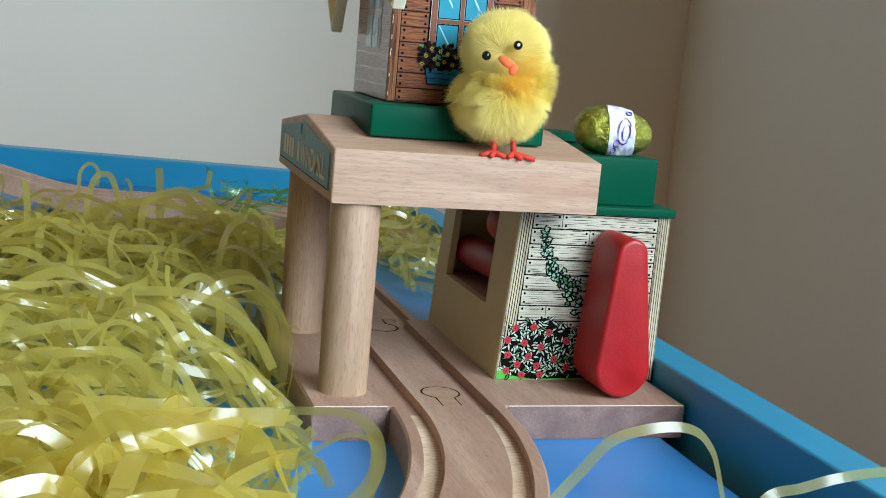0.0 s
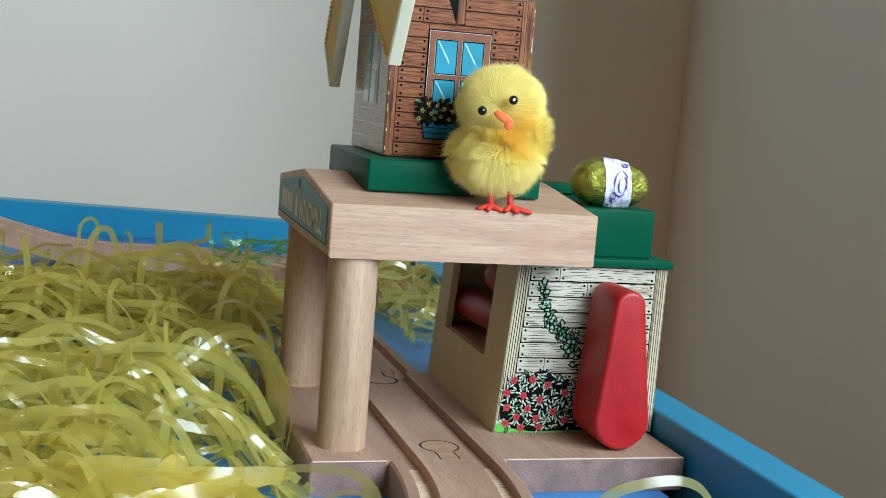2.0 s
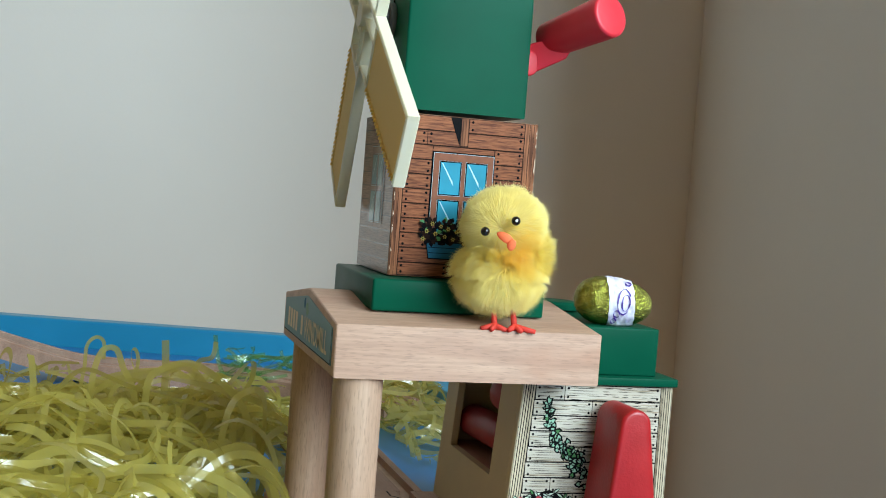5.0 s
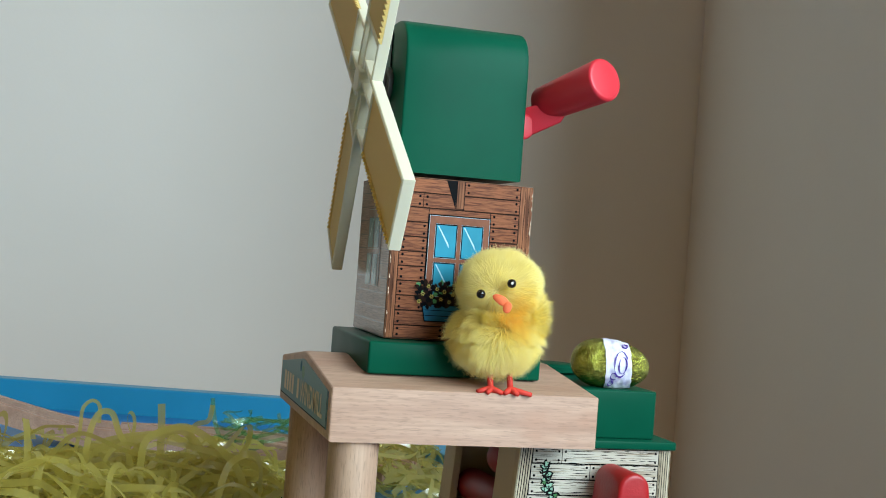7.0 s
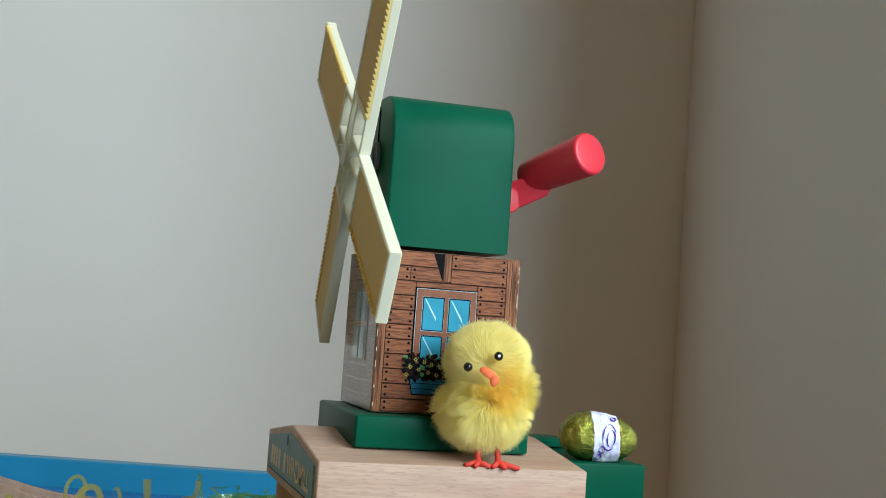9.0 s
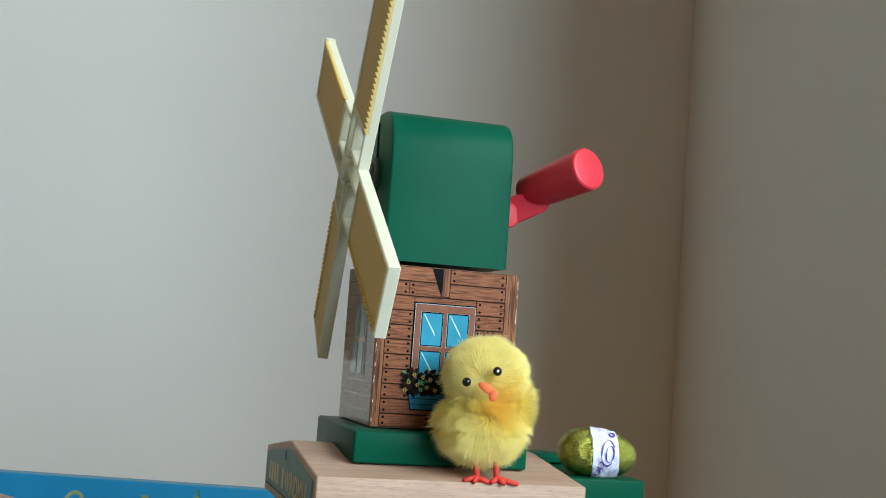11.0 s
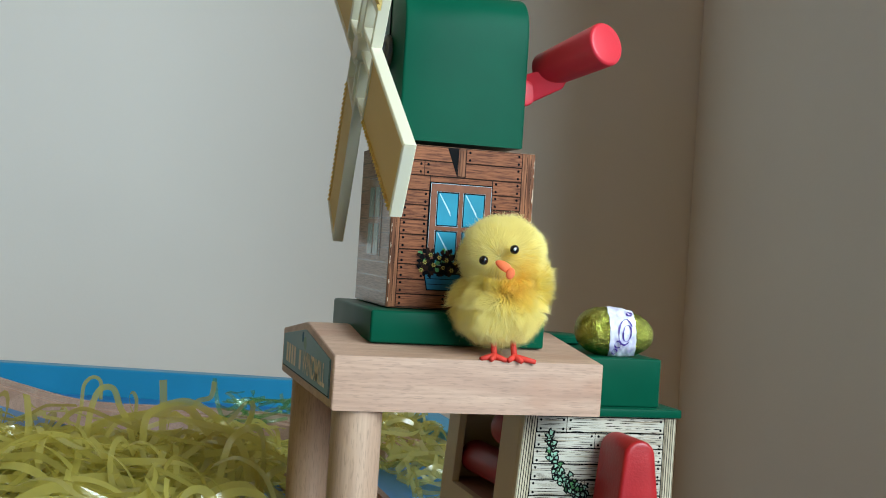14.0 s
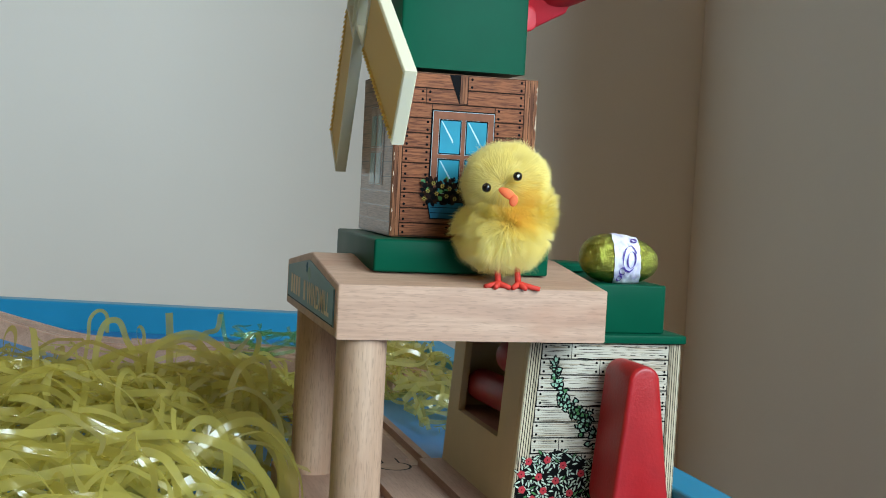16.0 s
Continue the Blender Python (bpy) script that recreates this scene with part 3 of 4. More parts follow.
def printed_window(st, a0, a1, b0, b1, frame_mat, pane_mat, dark_mat):
    """A four-pane window as printed: frame, mullions, panes with a slanting glint."""
    st.rect(a0 - 0.7, a1 + 0.35, b0, b1 + 0.5, 3, dark_mat)
    st.rect(a0 - 0.05, a1 + 0.05, b0, b1 + 0.05, 4, glint)
    st.rect(a0 + 0.07, a1 - 0.07, b0, b1 - 0.07, 5, frame_mat)
    am, w, h = (a0 + a1) / 2, (a1 - a0) * 0.325, (b1 - b0 - 4.2) / 2 - 1.0
    for pa in (am - w - 1.2, am + 1.2):
        for pb in (b1 - 3.2 - h, b1 - 5.6 - 2 * h):
            st.rect(pa - 0.48, pa + w + 0.48, pb - 0.48, pb + h + 0.48, 6, glint)
            st.rect(pa - 0.36, pa + w + 0.42, pb - 0.36, pb + h + 0.44, 7, dark_mat)
            st.rect(pa, pa + w, pb, pb + h, 8, pane_mat)
            st.poly([(pa + 0.3, pb + h - 0.3), (pa + 0.7, pb + h - 0.3), (pa + w * 0.64, pb + h * 0.42), (pa + w * 0.68, pb + h * 0.28)], 9, glint)


tower_to3 = tw.to3
tw.done("plank_print", toy, "brown plank print with nail heads")
tw = Sheet(tower_to3)
printed_window(tw, -6.7, 15.4, 124, 152.6, frame_brown, pane_blue, black)
tw.done("window_print", toy, "printed blue four-pane window with a brown frame")
tw = Sheet(tower_to3)
tw.poly([(-7.6, 121.4), (17, 121.4), (15.8, 115.2), (-6.4, 115.2)], 10, black)
tw.poly([(-7.3, 121.1), (16.7, 121.1), (15.5, 115.6), (-6.1, 115.6)], 11, trough_blue)
for z in (117.3, 119.2):
    tw.rect(-6.4, 15.8, z, z + 0.22, 12, black)
for i in range(260):
    a, b = rng.uniform(-9, 18), rng.uniform(121.2, 128.4)
    tw.leaf(a, b, 2.0, 1.5, rng.random() * 6.28, 12.2 + 0.01 * i, (black, brown_line, black, brown_line, leaf_green, black, brown_line, black, brown_line, black, black)[i % 11])
for i in range(18):
    a, b = -8.6 + i * 1.5 + rng.uniform(-0.5, 0.5), 122.2 + (i * 2.7) % 6.2
    for k in range(6):
        tw.leaf(a, b, 0.9, 0.4, k * 1.047, 15.0 + 0.01 * i, flower_yellow)
    tw.disc(a, b, 0.32, 15.3, brown_line)
tw.done("trough_print", toy, "printed blue flower trough with dark leaves and yellow flowers")

# tower side towards the sails
ts = Sheet(lambda a, b, o: (-20.3 - o, a, b))
ts.rect(38.7, 90.2, 108.9, 165.4, 0, side_line)
for i in range(11):
    z1, z0 = TZ[i], max(TZ[i + 1], 109)
    cut = 52 + (i * 17) % 26
    ts.plank(38.9, cut, z0, z1, plank_side, "")
    ts.plank(cut, 90, z0, z1, plank_side, "")
printed_window(ts, 53, 75, 126, 154, side_frame, side_pane, side_line)
ts.done("plank_print", toy, "brown plank print with a blue window")

# sign lettering: a word in bars, then the readable word
sg = Sheet(lambda a, b, o: (-43.5 - o, a, b))
for k in range(6):
    if k != 4:
        sg.rect(102.5 - k * 6.0 - 4.2, 102.5 - k * 6.0, 82.6, 89.8, 0, ink)
sg.poly([(12.4, 80.3), (12.4, 92.1), (12.9, 92.1), (12.9, 80.3)], 0, black)
sg.rect(12.4, 110.6, 80.2, 80.6, 0, black)
sg.leaf(MID - 4, 92.4, 8, 5, 0.2, 0, leaf_green)
sg.leaf(MID + 6, 93, 5, 4, 2.2, 0.1, trough_blue)
sg.done("sign_print", toy, "cream sign lettering")
font = bpy.data.curves.new("sign_word", "FONT")
font.body, font.size, font.align_x, font.offset = "WINDMILL", 0.0108, "CENTER", 0.00022
font_ob = new("sign_word_curve", font)
bpy.context.view_layer.update()
word = bpy.data.meshes.new_from_object(font_ob.evaluated_get(bpy.context.evaluated_depsgraph_get()))
bpy.data.objects.remove(font_ob)
word.transform(Matrix.Translation(mm(-43.62, 42, 82.6)) @ Matrix(((0, 0, -1, 0), (-1, 0, 0, 0), (0, 1, 0, 0), (0, 0, 0, 1))) @ Matrix.Diagonal((0.86, 1, 1, 1)))
word.materials.clear()
word.materials.append(ink)
word_ob = new("sign_word", word)
word_ob.parent = toy
tagged(word_ob, "cream painted word on the sign")

# cap seam and pivot on the sail side
part("cap_seam", block(-19.75, -19.3, MID - 0.4, MID + 0.4, 170, 219, 0), black, toy)
shade(part("cap_bush", rod((-21.5, HUB[1], HUB[2] - 1), (-19.3, HUB[1], HUB[2] - 1), 6.5, bevel=0.6), steel, toy))

# joint outlines in the track
def ribbon_line(pts, width, z):
    """A thin dark gap drawn along a path on the wood's top."""
    v, f = [], []
    for i, p in enumerate(pts):
        a, b = Vector(pts[max(i - 1, 0)]), Vector(pts[min(i + 1, len(pts) - 1)])
        t = (b - a).normalized()
        n = Vector((-t.y, t.x)) * width / 2
        v += [mm(p[0] + n.x, p[1] + n.y, z), mm(p[0] - n.x, p[1] - n.y, z)]
    f = [(2 * i, 2 * i + 1, 2 * i + 3, 2 * i + 2) for i in range(len(pts) - 1)]
    return mesh_from("joint_gap", v, f, black)


def tab(cx, y0, cy, r, sgn):
    return [(cx - 3.2, y0)] + [(cx + r * math.sin(a), cy - sgn * r * math.cos(a)) for a in [-0.5 - 5.28 * i / 20 for i in range(21)]] + [(cx + 3.2, y0)]


for pts in (tab(1.2, 0, 14.5, 6.6, 1), tab(2.0, 118, 104.5, 6.6, -1)):
    ob = new("joint_gap", ribbon_line(pts, 0.6 if pts[0][1] < 50 else 1.2, 12.04))
    ob.parent = toy

worn = plain("worn pale wood edge", lin(216, 192, 174), rough=0.7, vary=0.1, scale=300)
for x0, x1 in ((-45.5, -21.0), (21.2, 86.5)):
    part("worn_edge", block(x0, x1, -0.42, 0.1, 11.6, 12.02, 0.15, 1), worn, toy)

# ---- wooden tracks ----
def track(name_label, stations, ridges=False):
    t = thing("wooden_track", name_label, "toy track", "wooden tracks")
    base = track_profile()
    if ridges:
        bm = bmesh.new()
        rows = []
        for i, (x, y, z, h) in enumerate(stations):
            c, s = math.cos(radians(h)), math.sin(radians(h))
            dz = 0.55 if i % 2 else 0.0
            prof = [(px, pz + (dz if j in (4, 8) else dz * 0.3 if j in (5, 9) else 0)) for j, (px, pz) in enumerate(base)]
            rows.append([bm.verts.new(mm(x + c * px, y + s * px, z + pz)) for px, pz in prof])
        for k, (a, b) in enumerate(zip(rows, rows[1:])):
            for i in range(14):
                f = bm.faces.new((a[i], a[(i + 1) % 14], b[(i + 1) % 14], b[i]))
                # alternate groove faces pale and darker: the ridges' shading painted by colour
                f.material_index = 1 if i in (4, 8) and k % 2 else 0
        bm.faces.new(rows[0])
        bm.faces.new(rows[-1][::-1])
        bmesh.ops.recalc_face_normals(bm, faces=bm.faces[:])
    else:
        bm = sweep(base, stations, None)
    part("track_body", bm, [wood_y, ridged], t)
    return t


R = 200.0
front_track = track("curved beech toy track with ridged grooves joined to the base", [(-R + R * math.cos(radians(a)), -0.4 - R * math.sin(radians(a)), 0, -a) for a in [45 * i / 130 for i in range(131)]], True)
back_track = track("straight beech toy track behind the windmill base", [(2 + 0.0 * i, 118.4 + 12 * i, 0, 0) for i in range(13)])


peg_wood = beech("pale beech peg", lin(190, 154, 130), lin(164, 128, 106), 0)
for cx, y0, cy, sgn, owner in ((1.2, -0.4, 14.5, 1, front_track), (2.0, 118.4, 104.5, -1, back_track)):
    part("connector_peg", prism([(q[0], q[1], 6) for q in tab(cx, y0, cy, 6.3, sgn)], (0, 0, 6.08), 0.1, 1), peg_wood, owner, "round wooden connector peg")


def spline(ctrl, n):
    """Points along a smooth curve through the controls."""
    out = []
    P = [ctrl[0]] + list(ctrl) + [ctrl[-1]]
    for i in range(1, len(P) - 2):
        p0, p1, p2, p3 = (Vector(p) for p in P[i - 1:i + 3])
        for k in range(n):
            t = k / n
            out.append(0.5 * (2 * p1 + (p2 - p0) * t + (2 * p0 - 5 * p1 + 4 * p2 - p3) * t * t + (3 * p1 - p0 - 3 * p2 + p3) * t ** 3))
    out.append(Vector(ctrl[-1]))
    return out


def along(ctrl, n=8):
    pts = spline(ctrl, n)
    out = []
    for i, p in enumerate(pts):
        d = pts[min(i + 1, len(pts) - 1)] - pts[max(i - 1, 0)]
        out.append((p.x, p.y, p.z, math.degrees(math.atan2(d.y, d.x)) - 90))
    return out


track("curved beech toy track lying before the far rail", along([(70, 340, 0), (36, 385, 0), (5, 418, 0), (-40, 440, 0), (-95, 446, 0.3)]))
track("beech toy ramp track rising beside the far rail", along([(-95.6, 446, 0.3), (-125, 447, 3), (-160, 447, 12), (-200, 446, 24), (-250, 444, 38)]))
track("beech toy track at the top of the ramp", along([(-250.6, 444, 38), (-300, 440, 44), (-370, 430, 46)]))
for sx in (-225, -330):
    pier = thing("track_support", "beech block holding up the raised toy track", "support")
    part("support_block", block(sx - 18, sx + 18, 425, 455, 0, 31 if sx > -300 else 43.5, 1), wood_z, pier)

# ---- foil-wrapped egg ----
def egg_mesh():
    foil, nt, b = nodes_of("crinkled green gold foil")
    n = node(nt, "ShaderNodeTexVoronoi", Scale=1600.0)
    n2 = node(nt, "ShaderNodeTexNoise", Scale=330.0, Detail=7.0, Roughness=0.65, Distortion=1.2)
    for q in (n, n2):
        nt.links.new(coords(nt), q.inputs["Vector"])
    nt.links.new(ramp(nt, n2.outputs["Fac"], [(0.35, lin(122, 126, 44)), (0.7, lin(196, 194, 96))]), b.inputs["Base Color"])
    b.inputs["Metallic"].default_value, b.inputs["Roughness"].default_value = 0.95, 0.26
    bump(nt, b, mix(nt, 0.45, n.outputs["Distance"], n2.outputs["Fac"]), 0.9, 0.0008)
    band, nt, b = nodes_of("white printed foil")
    n = node(nt, "ShaderNodeTexNoise", Scale=300.0, Detail=5.0)
    nt.links.new(coords(nt), n.inputs["Vector"])
    nt.links.new(ramp(nt, n.outputs["Fac"], [(0.3, lin(196, 190, 226)), (0.6, lin(236, 236, 246))]), b.inputs["Base Color"])
    b.inputs["Roughness"].default_value = 0.35
    bump(nt, b, n.outputs["Fac"], 0.4, 0.0008)
    purple = plain("purple print", lin(72, 44, 140), rough=0.35)
    return foil, band, purple


foil, band, purple = egg_mesh()
egg = thing("chocolate_egg", "green gold foil-wrapped chocolate egg with a white printed band", "egg")
EC, EL, ER = (67.2, 42.0, 103.2), 14.7, 8.9
EGG = Matrix.Translation(mm(*EC)) @ pose(0, 0, 0, 0, 4, -14)


def egg_point(s, a, lift=0.0):
    """Surface point: s from -1 to 1 along the egg, a the angle round it (0 faces the viewer)."""
    r = (ER + lift) * max(0, 1 - abs(s) ** 2.5) ** 0.5 * (1 - 0.09 * s)
    wr = 1 + 0.05 * noise.noise((s * 6, math.cos(a) * 3, math.sin(a) * 3)) + 0.035 * noise.noise((s * 17, math.cos(a) * 8, math.sin(a) * 8))
    return EGG @ Vector((EL * s / 1000, -r * wr * math.cos(a) / 1000, r * wr * math.sin(a) / 1000))


def egg_patch(name, s0, s1, lift, mat, ns, label, edge=0.0):
    v, f = [], []
    na = 72
    for i in range(ns + 1):
        for j in range(na):
            a = 2 * math.pi * j / na
            e = edge * (math.sin(a) * 0.9 + 0.25 * noise.noise((math.cos(a) * 3, math.sin(a) * 3, s0 * 5)))
            v.append(egg_point(max(-0.9999, min(0.9999, s0 + (s1 - s0) * i / ns - e)), a, lift))
    for i in range(ns):
        for j in range(na):
            f.append((i * na + j, i * na + (j + 1) % na, (i + 1) * na + (j + 1) % na, (i + 1) * na + j))
    ob = new(name, mesh_from(name, v, f, mat, None, True))
    ob.parent = egg
    return tagged(ob, label)


egg_patch("foil", -0.9999, 0.9999, 0.0, foil, 60, "crinkled green gold foil")
wrap = egg_patch("paper_band", -0.2, 0.46, 0.25, band, 24, "white foil band with purple drawn shapes", 0.1)


def egg_stroke(pts, width):
    v, f = [], []
    pts = [(s - 0.09, a) for s, a in pts]
    for i, (s, a) in enumerate(pts):
        p, q = pts[max(i - 1, 0)], pts[min(i + 1, len(pts) - 1)]
        ds, da = (q[0] - p[0]) * EL, (q[1] - p[1]) * ER
        L = math.hypot(ds, da) or 1
        w = width * (0.6 + 0.4 * math.sin(i * 0.7))
        ns, nn = -da / L * w / EL, ds / L * w / ER
        v += [egg_point(s + ns, a + nn, 0.5), egg_point(s - ns, a - nn, 0.5)]
    f = [(2 * i, 2 * i + 1, 2 * i + 3, 2 * i + 2) for i in range(len(pts) - 1)]
    ob = new("drawn_stroke", mesh_from("drawn_stroke", v, f, purple))
    ob.parent = wrap


egg_stroke([(0.27 + 0.17 * math.cos(t), 0.12 + 0.52 * math.sin(t)) for t in [0.5 + 5.0 * i / 24 for i in range(25)]], 0.35)
egg_stroke([(0.31 + 0.10 * math.cos(t), 0.08 + 0.34 * math.sin(t)) for t in [6.28 * i / 20 for i in range(21)]], 0.3)
egg_stroke([(0.12 + 0.07 * math.cos(t), -0.42 + 0.16 * math.sin(t)) for t in [6.28 * i / 16 for i in range(17)]], 0.3)
egg_stroke([(0.08 + 0.06 * math.cos(t), -0.78 + 0.14 * math.sin(t)) for t in [6.28 * i / 16 for i in range(17)]], 0.3)
egg_stroke([(0.34 + 0.07 * math.cos(t), 0.98 + 0.12 * math.sin(t)) for t in [6.28 * i / 16 for i in range(17)]], 0.5)

# ---- fluffy toy chick: one plain mesh ----
fluff = soft_mat("yellow fluff", lin(255, 247, 184), lin(255, 241, 146), 0.58)
fluff_warm = soft_mat("orange yellow fluff", lin(255, 230, 108), lin(255, 212, 84), 0.6)
beak_mat = soft_mat("orange felt", lin(255, 138, 84), lin(255, 128, 74), 0.35)
fluff_mid = soft_mat("deep yellow fluff", lin(255, 242, 148), lin(255, 232, 116), 0.6)
leg_mat = plain("red orange felt", lin(204, 52, 36), rough=0.7, vary=0.1, scale=300)
eye_mat = plain("black bead", lin(22, 16, 12), rough=0.12, vary=0.0)
eye_dot = plain("white bead spot", lin(230, 226, 214), rough=0.3)


def toy_chick():
    cv, cf, ci = [], [], []
    r = random.Random(9)

    def add(verts, faces, mat):
        n = len(cv)
        cv.extend(verts)
        cf.extend([tuple(n + k for k in f) for f in faces])
        ci.extend([mat] * len(faces))

    def ball(c, rad, mat, nu=24, nv=16):
        verts, faces = [], []
        for i in range(nv + 1):
            th = math.pi * i / nv
            for j in range(nu):
                ph = 2 * math.pi * j / nu
                verts.append(mm(*(Vector(c) + Vector((rad[0] * math.sin(th) * math.cos(ph), rad[1] * math.sin(th) * math.sin(ph), rad[2] * math.cos(th))))))
        for i in range(nv):
            for j in range(nu):
                faces.append((i * nu + j, (i + 1) * nu + j, (i + 1) * nu + (j + 1) % nu, i * nu + (j + 1) % nu))
        add(verts, faces, mat)

    # body, head, wing: centre, radii, fibres
    lobes = [((13.2, 17.0, 113.0), (13.7, 12.6, 10.9), 46000), ((13.2, 15.5, 129.0), (11.8, 11.6, 10.4), 44000), ((24.6, 16.0, 119.5), (3.6, 7.0, 7.0), 5400), ((14.0, 16.0, 120.6), (10.6, 9.9, 6.5), 13000)]
    for c, rad, n in lobes:
        ball(c, [q * 0.93 for q in rad], 0)
    tuft = Vector((7.6, 3.0, 128.5))
    for li, (c, rad, n) in enumerate(lobes):
        for k in range(n):
            z = r.uniform(-1, 1)
            ph = r.uniform(0, 2 * math.pi)
            q = Vector((math.sqrt(1 - z * z) * math.cos(ph), math.sqrt(1 - z * z) * math.sin(ph), z))
            if q.y > 0.6:
                continue
            p = Vector(c) + Vector((q.x * rad[0], q.y * rad[1], q.z * rad[2]))
            if any(lj != li and sum(((p[m] - lobes[lj][0][m]) / lobes[lj][1][m]) ** 2 for m in range(3)) < 0.8 for lj in range(4)):
                continue
            nrm = Vector((q.x / rad[0], q.y / rad[1], q.z / rad[2])).normalized()
            cl = p * 0.22
            clump = Vector((noise.noise(cl), noise.noise(cl + Vector((9, 0, 0))), noise.noise(cl + Vector((0, 9, 0)))))
            if li == 1:
                comb = (p - tuft).normalized() * 1.1
                if p.z < 122.5:
                    comb = Vector((-0.5 if p.x < 9 else 0.5, -0.35, -0.15))
            elif li == 2:
                comb = Vector((0.6, -0.15, 0.25))
            elif li == 3:
                comb = Vector(((p.x - 13) * 0.015, -0.05, -0.95))
            else:
                comb = Vector(((p.x - 13) * 0.045, -0.15, -0.9 if p.z < 112 else -0.4))
            d = (nrm * 0.5 + comb + clump * 0.5 + Vector((r.gauss(0, 0.07), r.gauss(0, 0.07), r.gauss(0, 0.07)))).normalized()
            if d.dot(nrm) < 0.12:
                d = (d + nrm * (0.2 - d.dot(nrm))).normalized()
            L = (2.4 if li == 3 else 3.0) * r.uniform(1.0, 1.75) * (1.3 if r.random() < 0.05 else 1.0)
            side = (d.cross(nrm).normalized() + d.cross(Vector((r.gauss(0, 1), r.gauss(0, 1), r.gauss(0, 1)))).normalized() * 0.3).normalized() * r.uniform(0.032, 0.062)
            droop = Vector((0, 0, -0.3)) * r.random() + clump * 0.5
            a, b, e = p - nrm * 0.5, p + d * L * 0.55 + droop * 0.3, p + d * L + droop
            blush = (p - Vector((15.8, 3.5, 121.6))).length + r.gauss(0, 1.5)
            warm = 1 if blush < 4.8 else 6 if blush < 8.5 or (li == 2 and r.random() < 0.5) else 0
            add([mm(*(a + side)), mm(*(a - side)), mm(*(b - side * 0.8)), mm(*(b + side * 0.8)), mm(*e)], [(0, 1, 2, 3), (3, 2, 4)], warm)
    # bead eyes with a pale spot
    for c, rad in (((2.4, 1.9, 127.2), 1.5), ((12.1, 0.3, 131.3), 1.5)):
        ball(c, (rad, rad, rad), 4, 16, 10)
    ball((11.75, -1.1, 131.4), (0.5, 0.3, 0.5), 5, 10, 6)
    # folded felt beak: two soft lobes
    def lobe(c, rad, tilt, mat, nu=20, nv=12):
        turn, verts = Matrix.Rotation(radians(tilt), 3, "Y"), []
        for i in range(nv + 1):
            th = math.pi * i / nv
            for j in range(nu):
                ph = 2 * math.pi * j / nu
                q = Vector((rad[0] * math.sin(th) * math.cos(ph), rad[1] * math.sin(th) * math.sin(ph), rad[2] * math.cos(th)))
                q.y += 0.12 * q.x * q.x          # the lobe curls back at its ends
                verts.append(mm(*(Vector(c) + turn @ q)))
        add(verts, [(i * nu + j, (i + 1) * nu + j, (i + 1) * nu + (j + 1) % nu, i * nu + (j + 1) % nu) for i in range(nv) for j in range(nu)], mat)

    lobe((8.6, -1.4, 125.6), (3.2, 0.8, 1.5), 28, 2)
    lobe((10.5, -1.9, 123.5), (1.5, 0.7, 1.9), 16, 2)
    # legs and toes on the roof slope
    ground = lambda y: 94.2 + (y - 8) * 0.124

    def limb(p, q, r0, r1):
        p, q = Vector(p), Vector(q)
        d = (q - p).normalized()
        u = d.cross(Vector((0.3, 0.2, 1)) if abs(d.z) < 0.9 else Vector((1, 0, 0))).normalized()
        w = d.cross(u)
        verts = [mm(*(c + (u * math.cos(k * 0.785) + w * math.sin(k * 0.785)) * rr)) for c, rr in ((p, r0), ((p + q) / 2, (r0 + r1) / 2), (q, r1)) for k in range(8)]
        faces = [(8 * a + k, 8 * a + (k + 1) % 8, 8 * a + 8 + (k + 1) % 8, 8 * a + 8 + k) for a in (0, 1) for k in range(8)] + [tuple(range(16, 24))]
        add(verts, faces, 3)

    for hx, hy, toes in ((10.8, 10.0, ((5.6, 8.4), (8.8, 7.2), (14.2, 7.4))), (17.6, 9.6, ((14.8, 7.2), (19.2, 6.2), (24.2, 6.6)))):
        limb((hx, hy + 3.5, 104), (hx, hy, ground(hy) + 1.2), 1.0, 1.1)
        for tx, ty in toes:
            limb((hx, hy, ground(hy) + 1.4), (tx, ty, ground(ty) + 0.6), 1.2, 0.75)
    ob = new("toy_chick", mesh_from("toy_chick", cv, cf, [fluff, fluff_warm, beak_mat, leg_mat, eye_mat, eye_dot, fluff_mid], ci, True))
    return tagged(ob, "fluffy yellow toy chick with orange beak and red felt feet", "toy chick")


toy_chick()

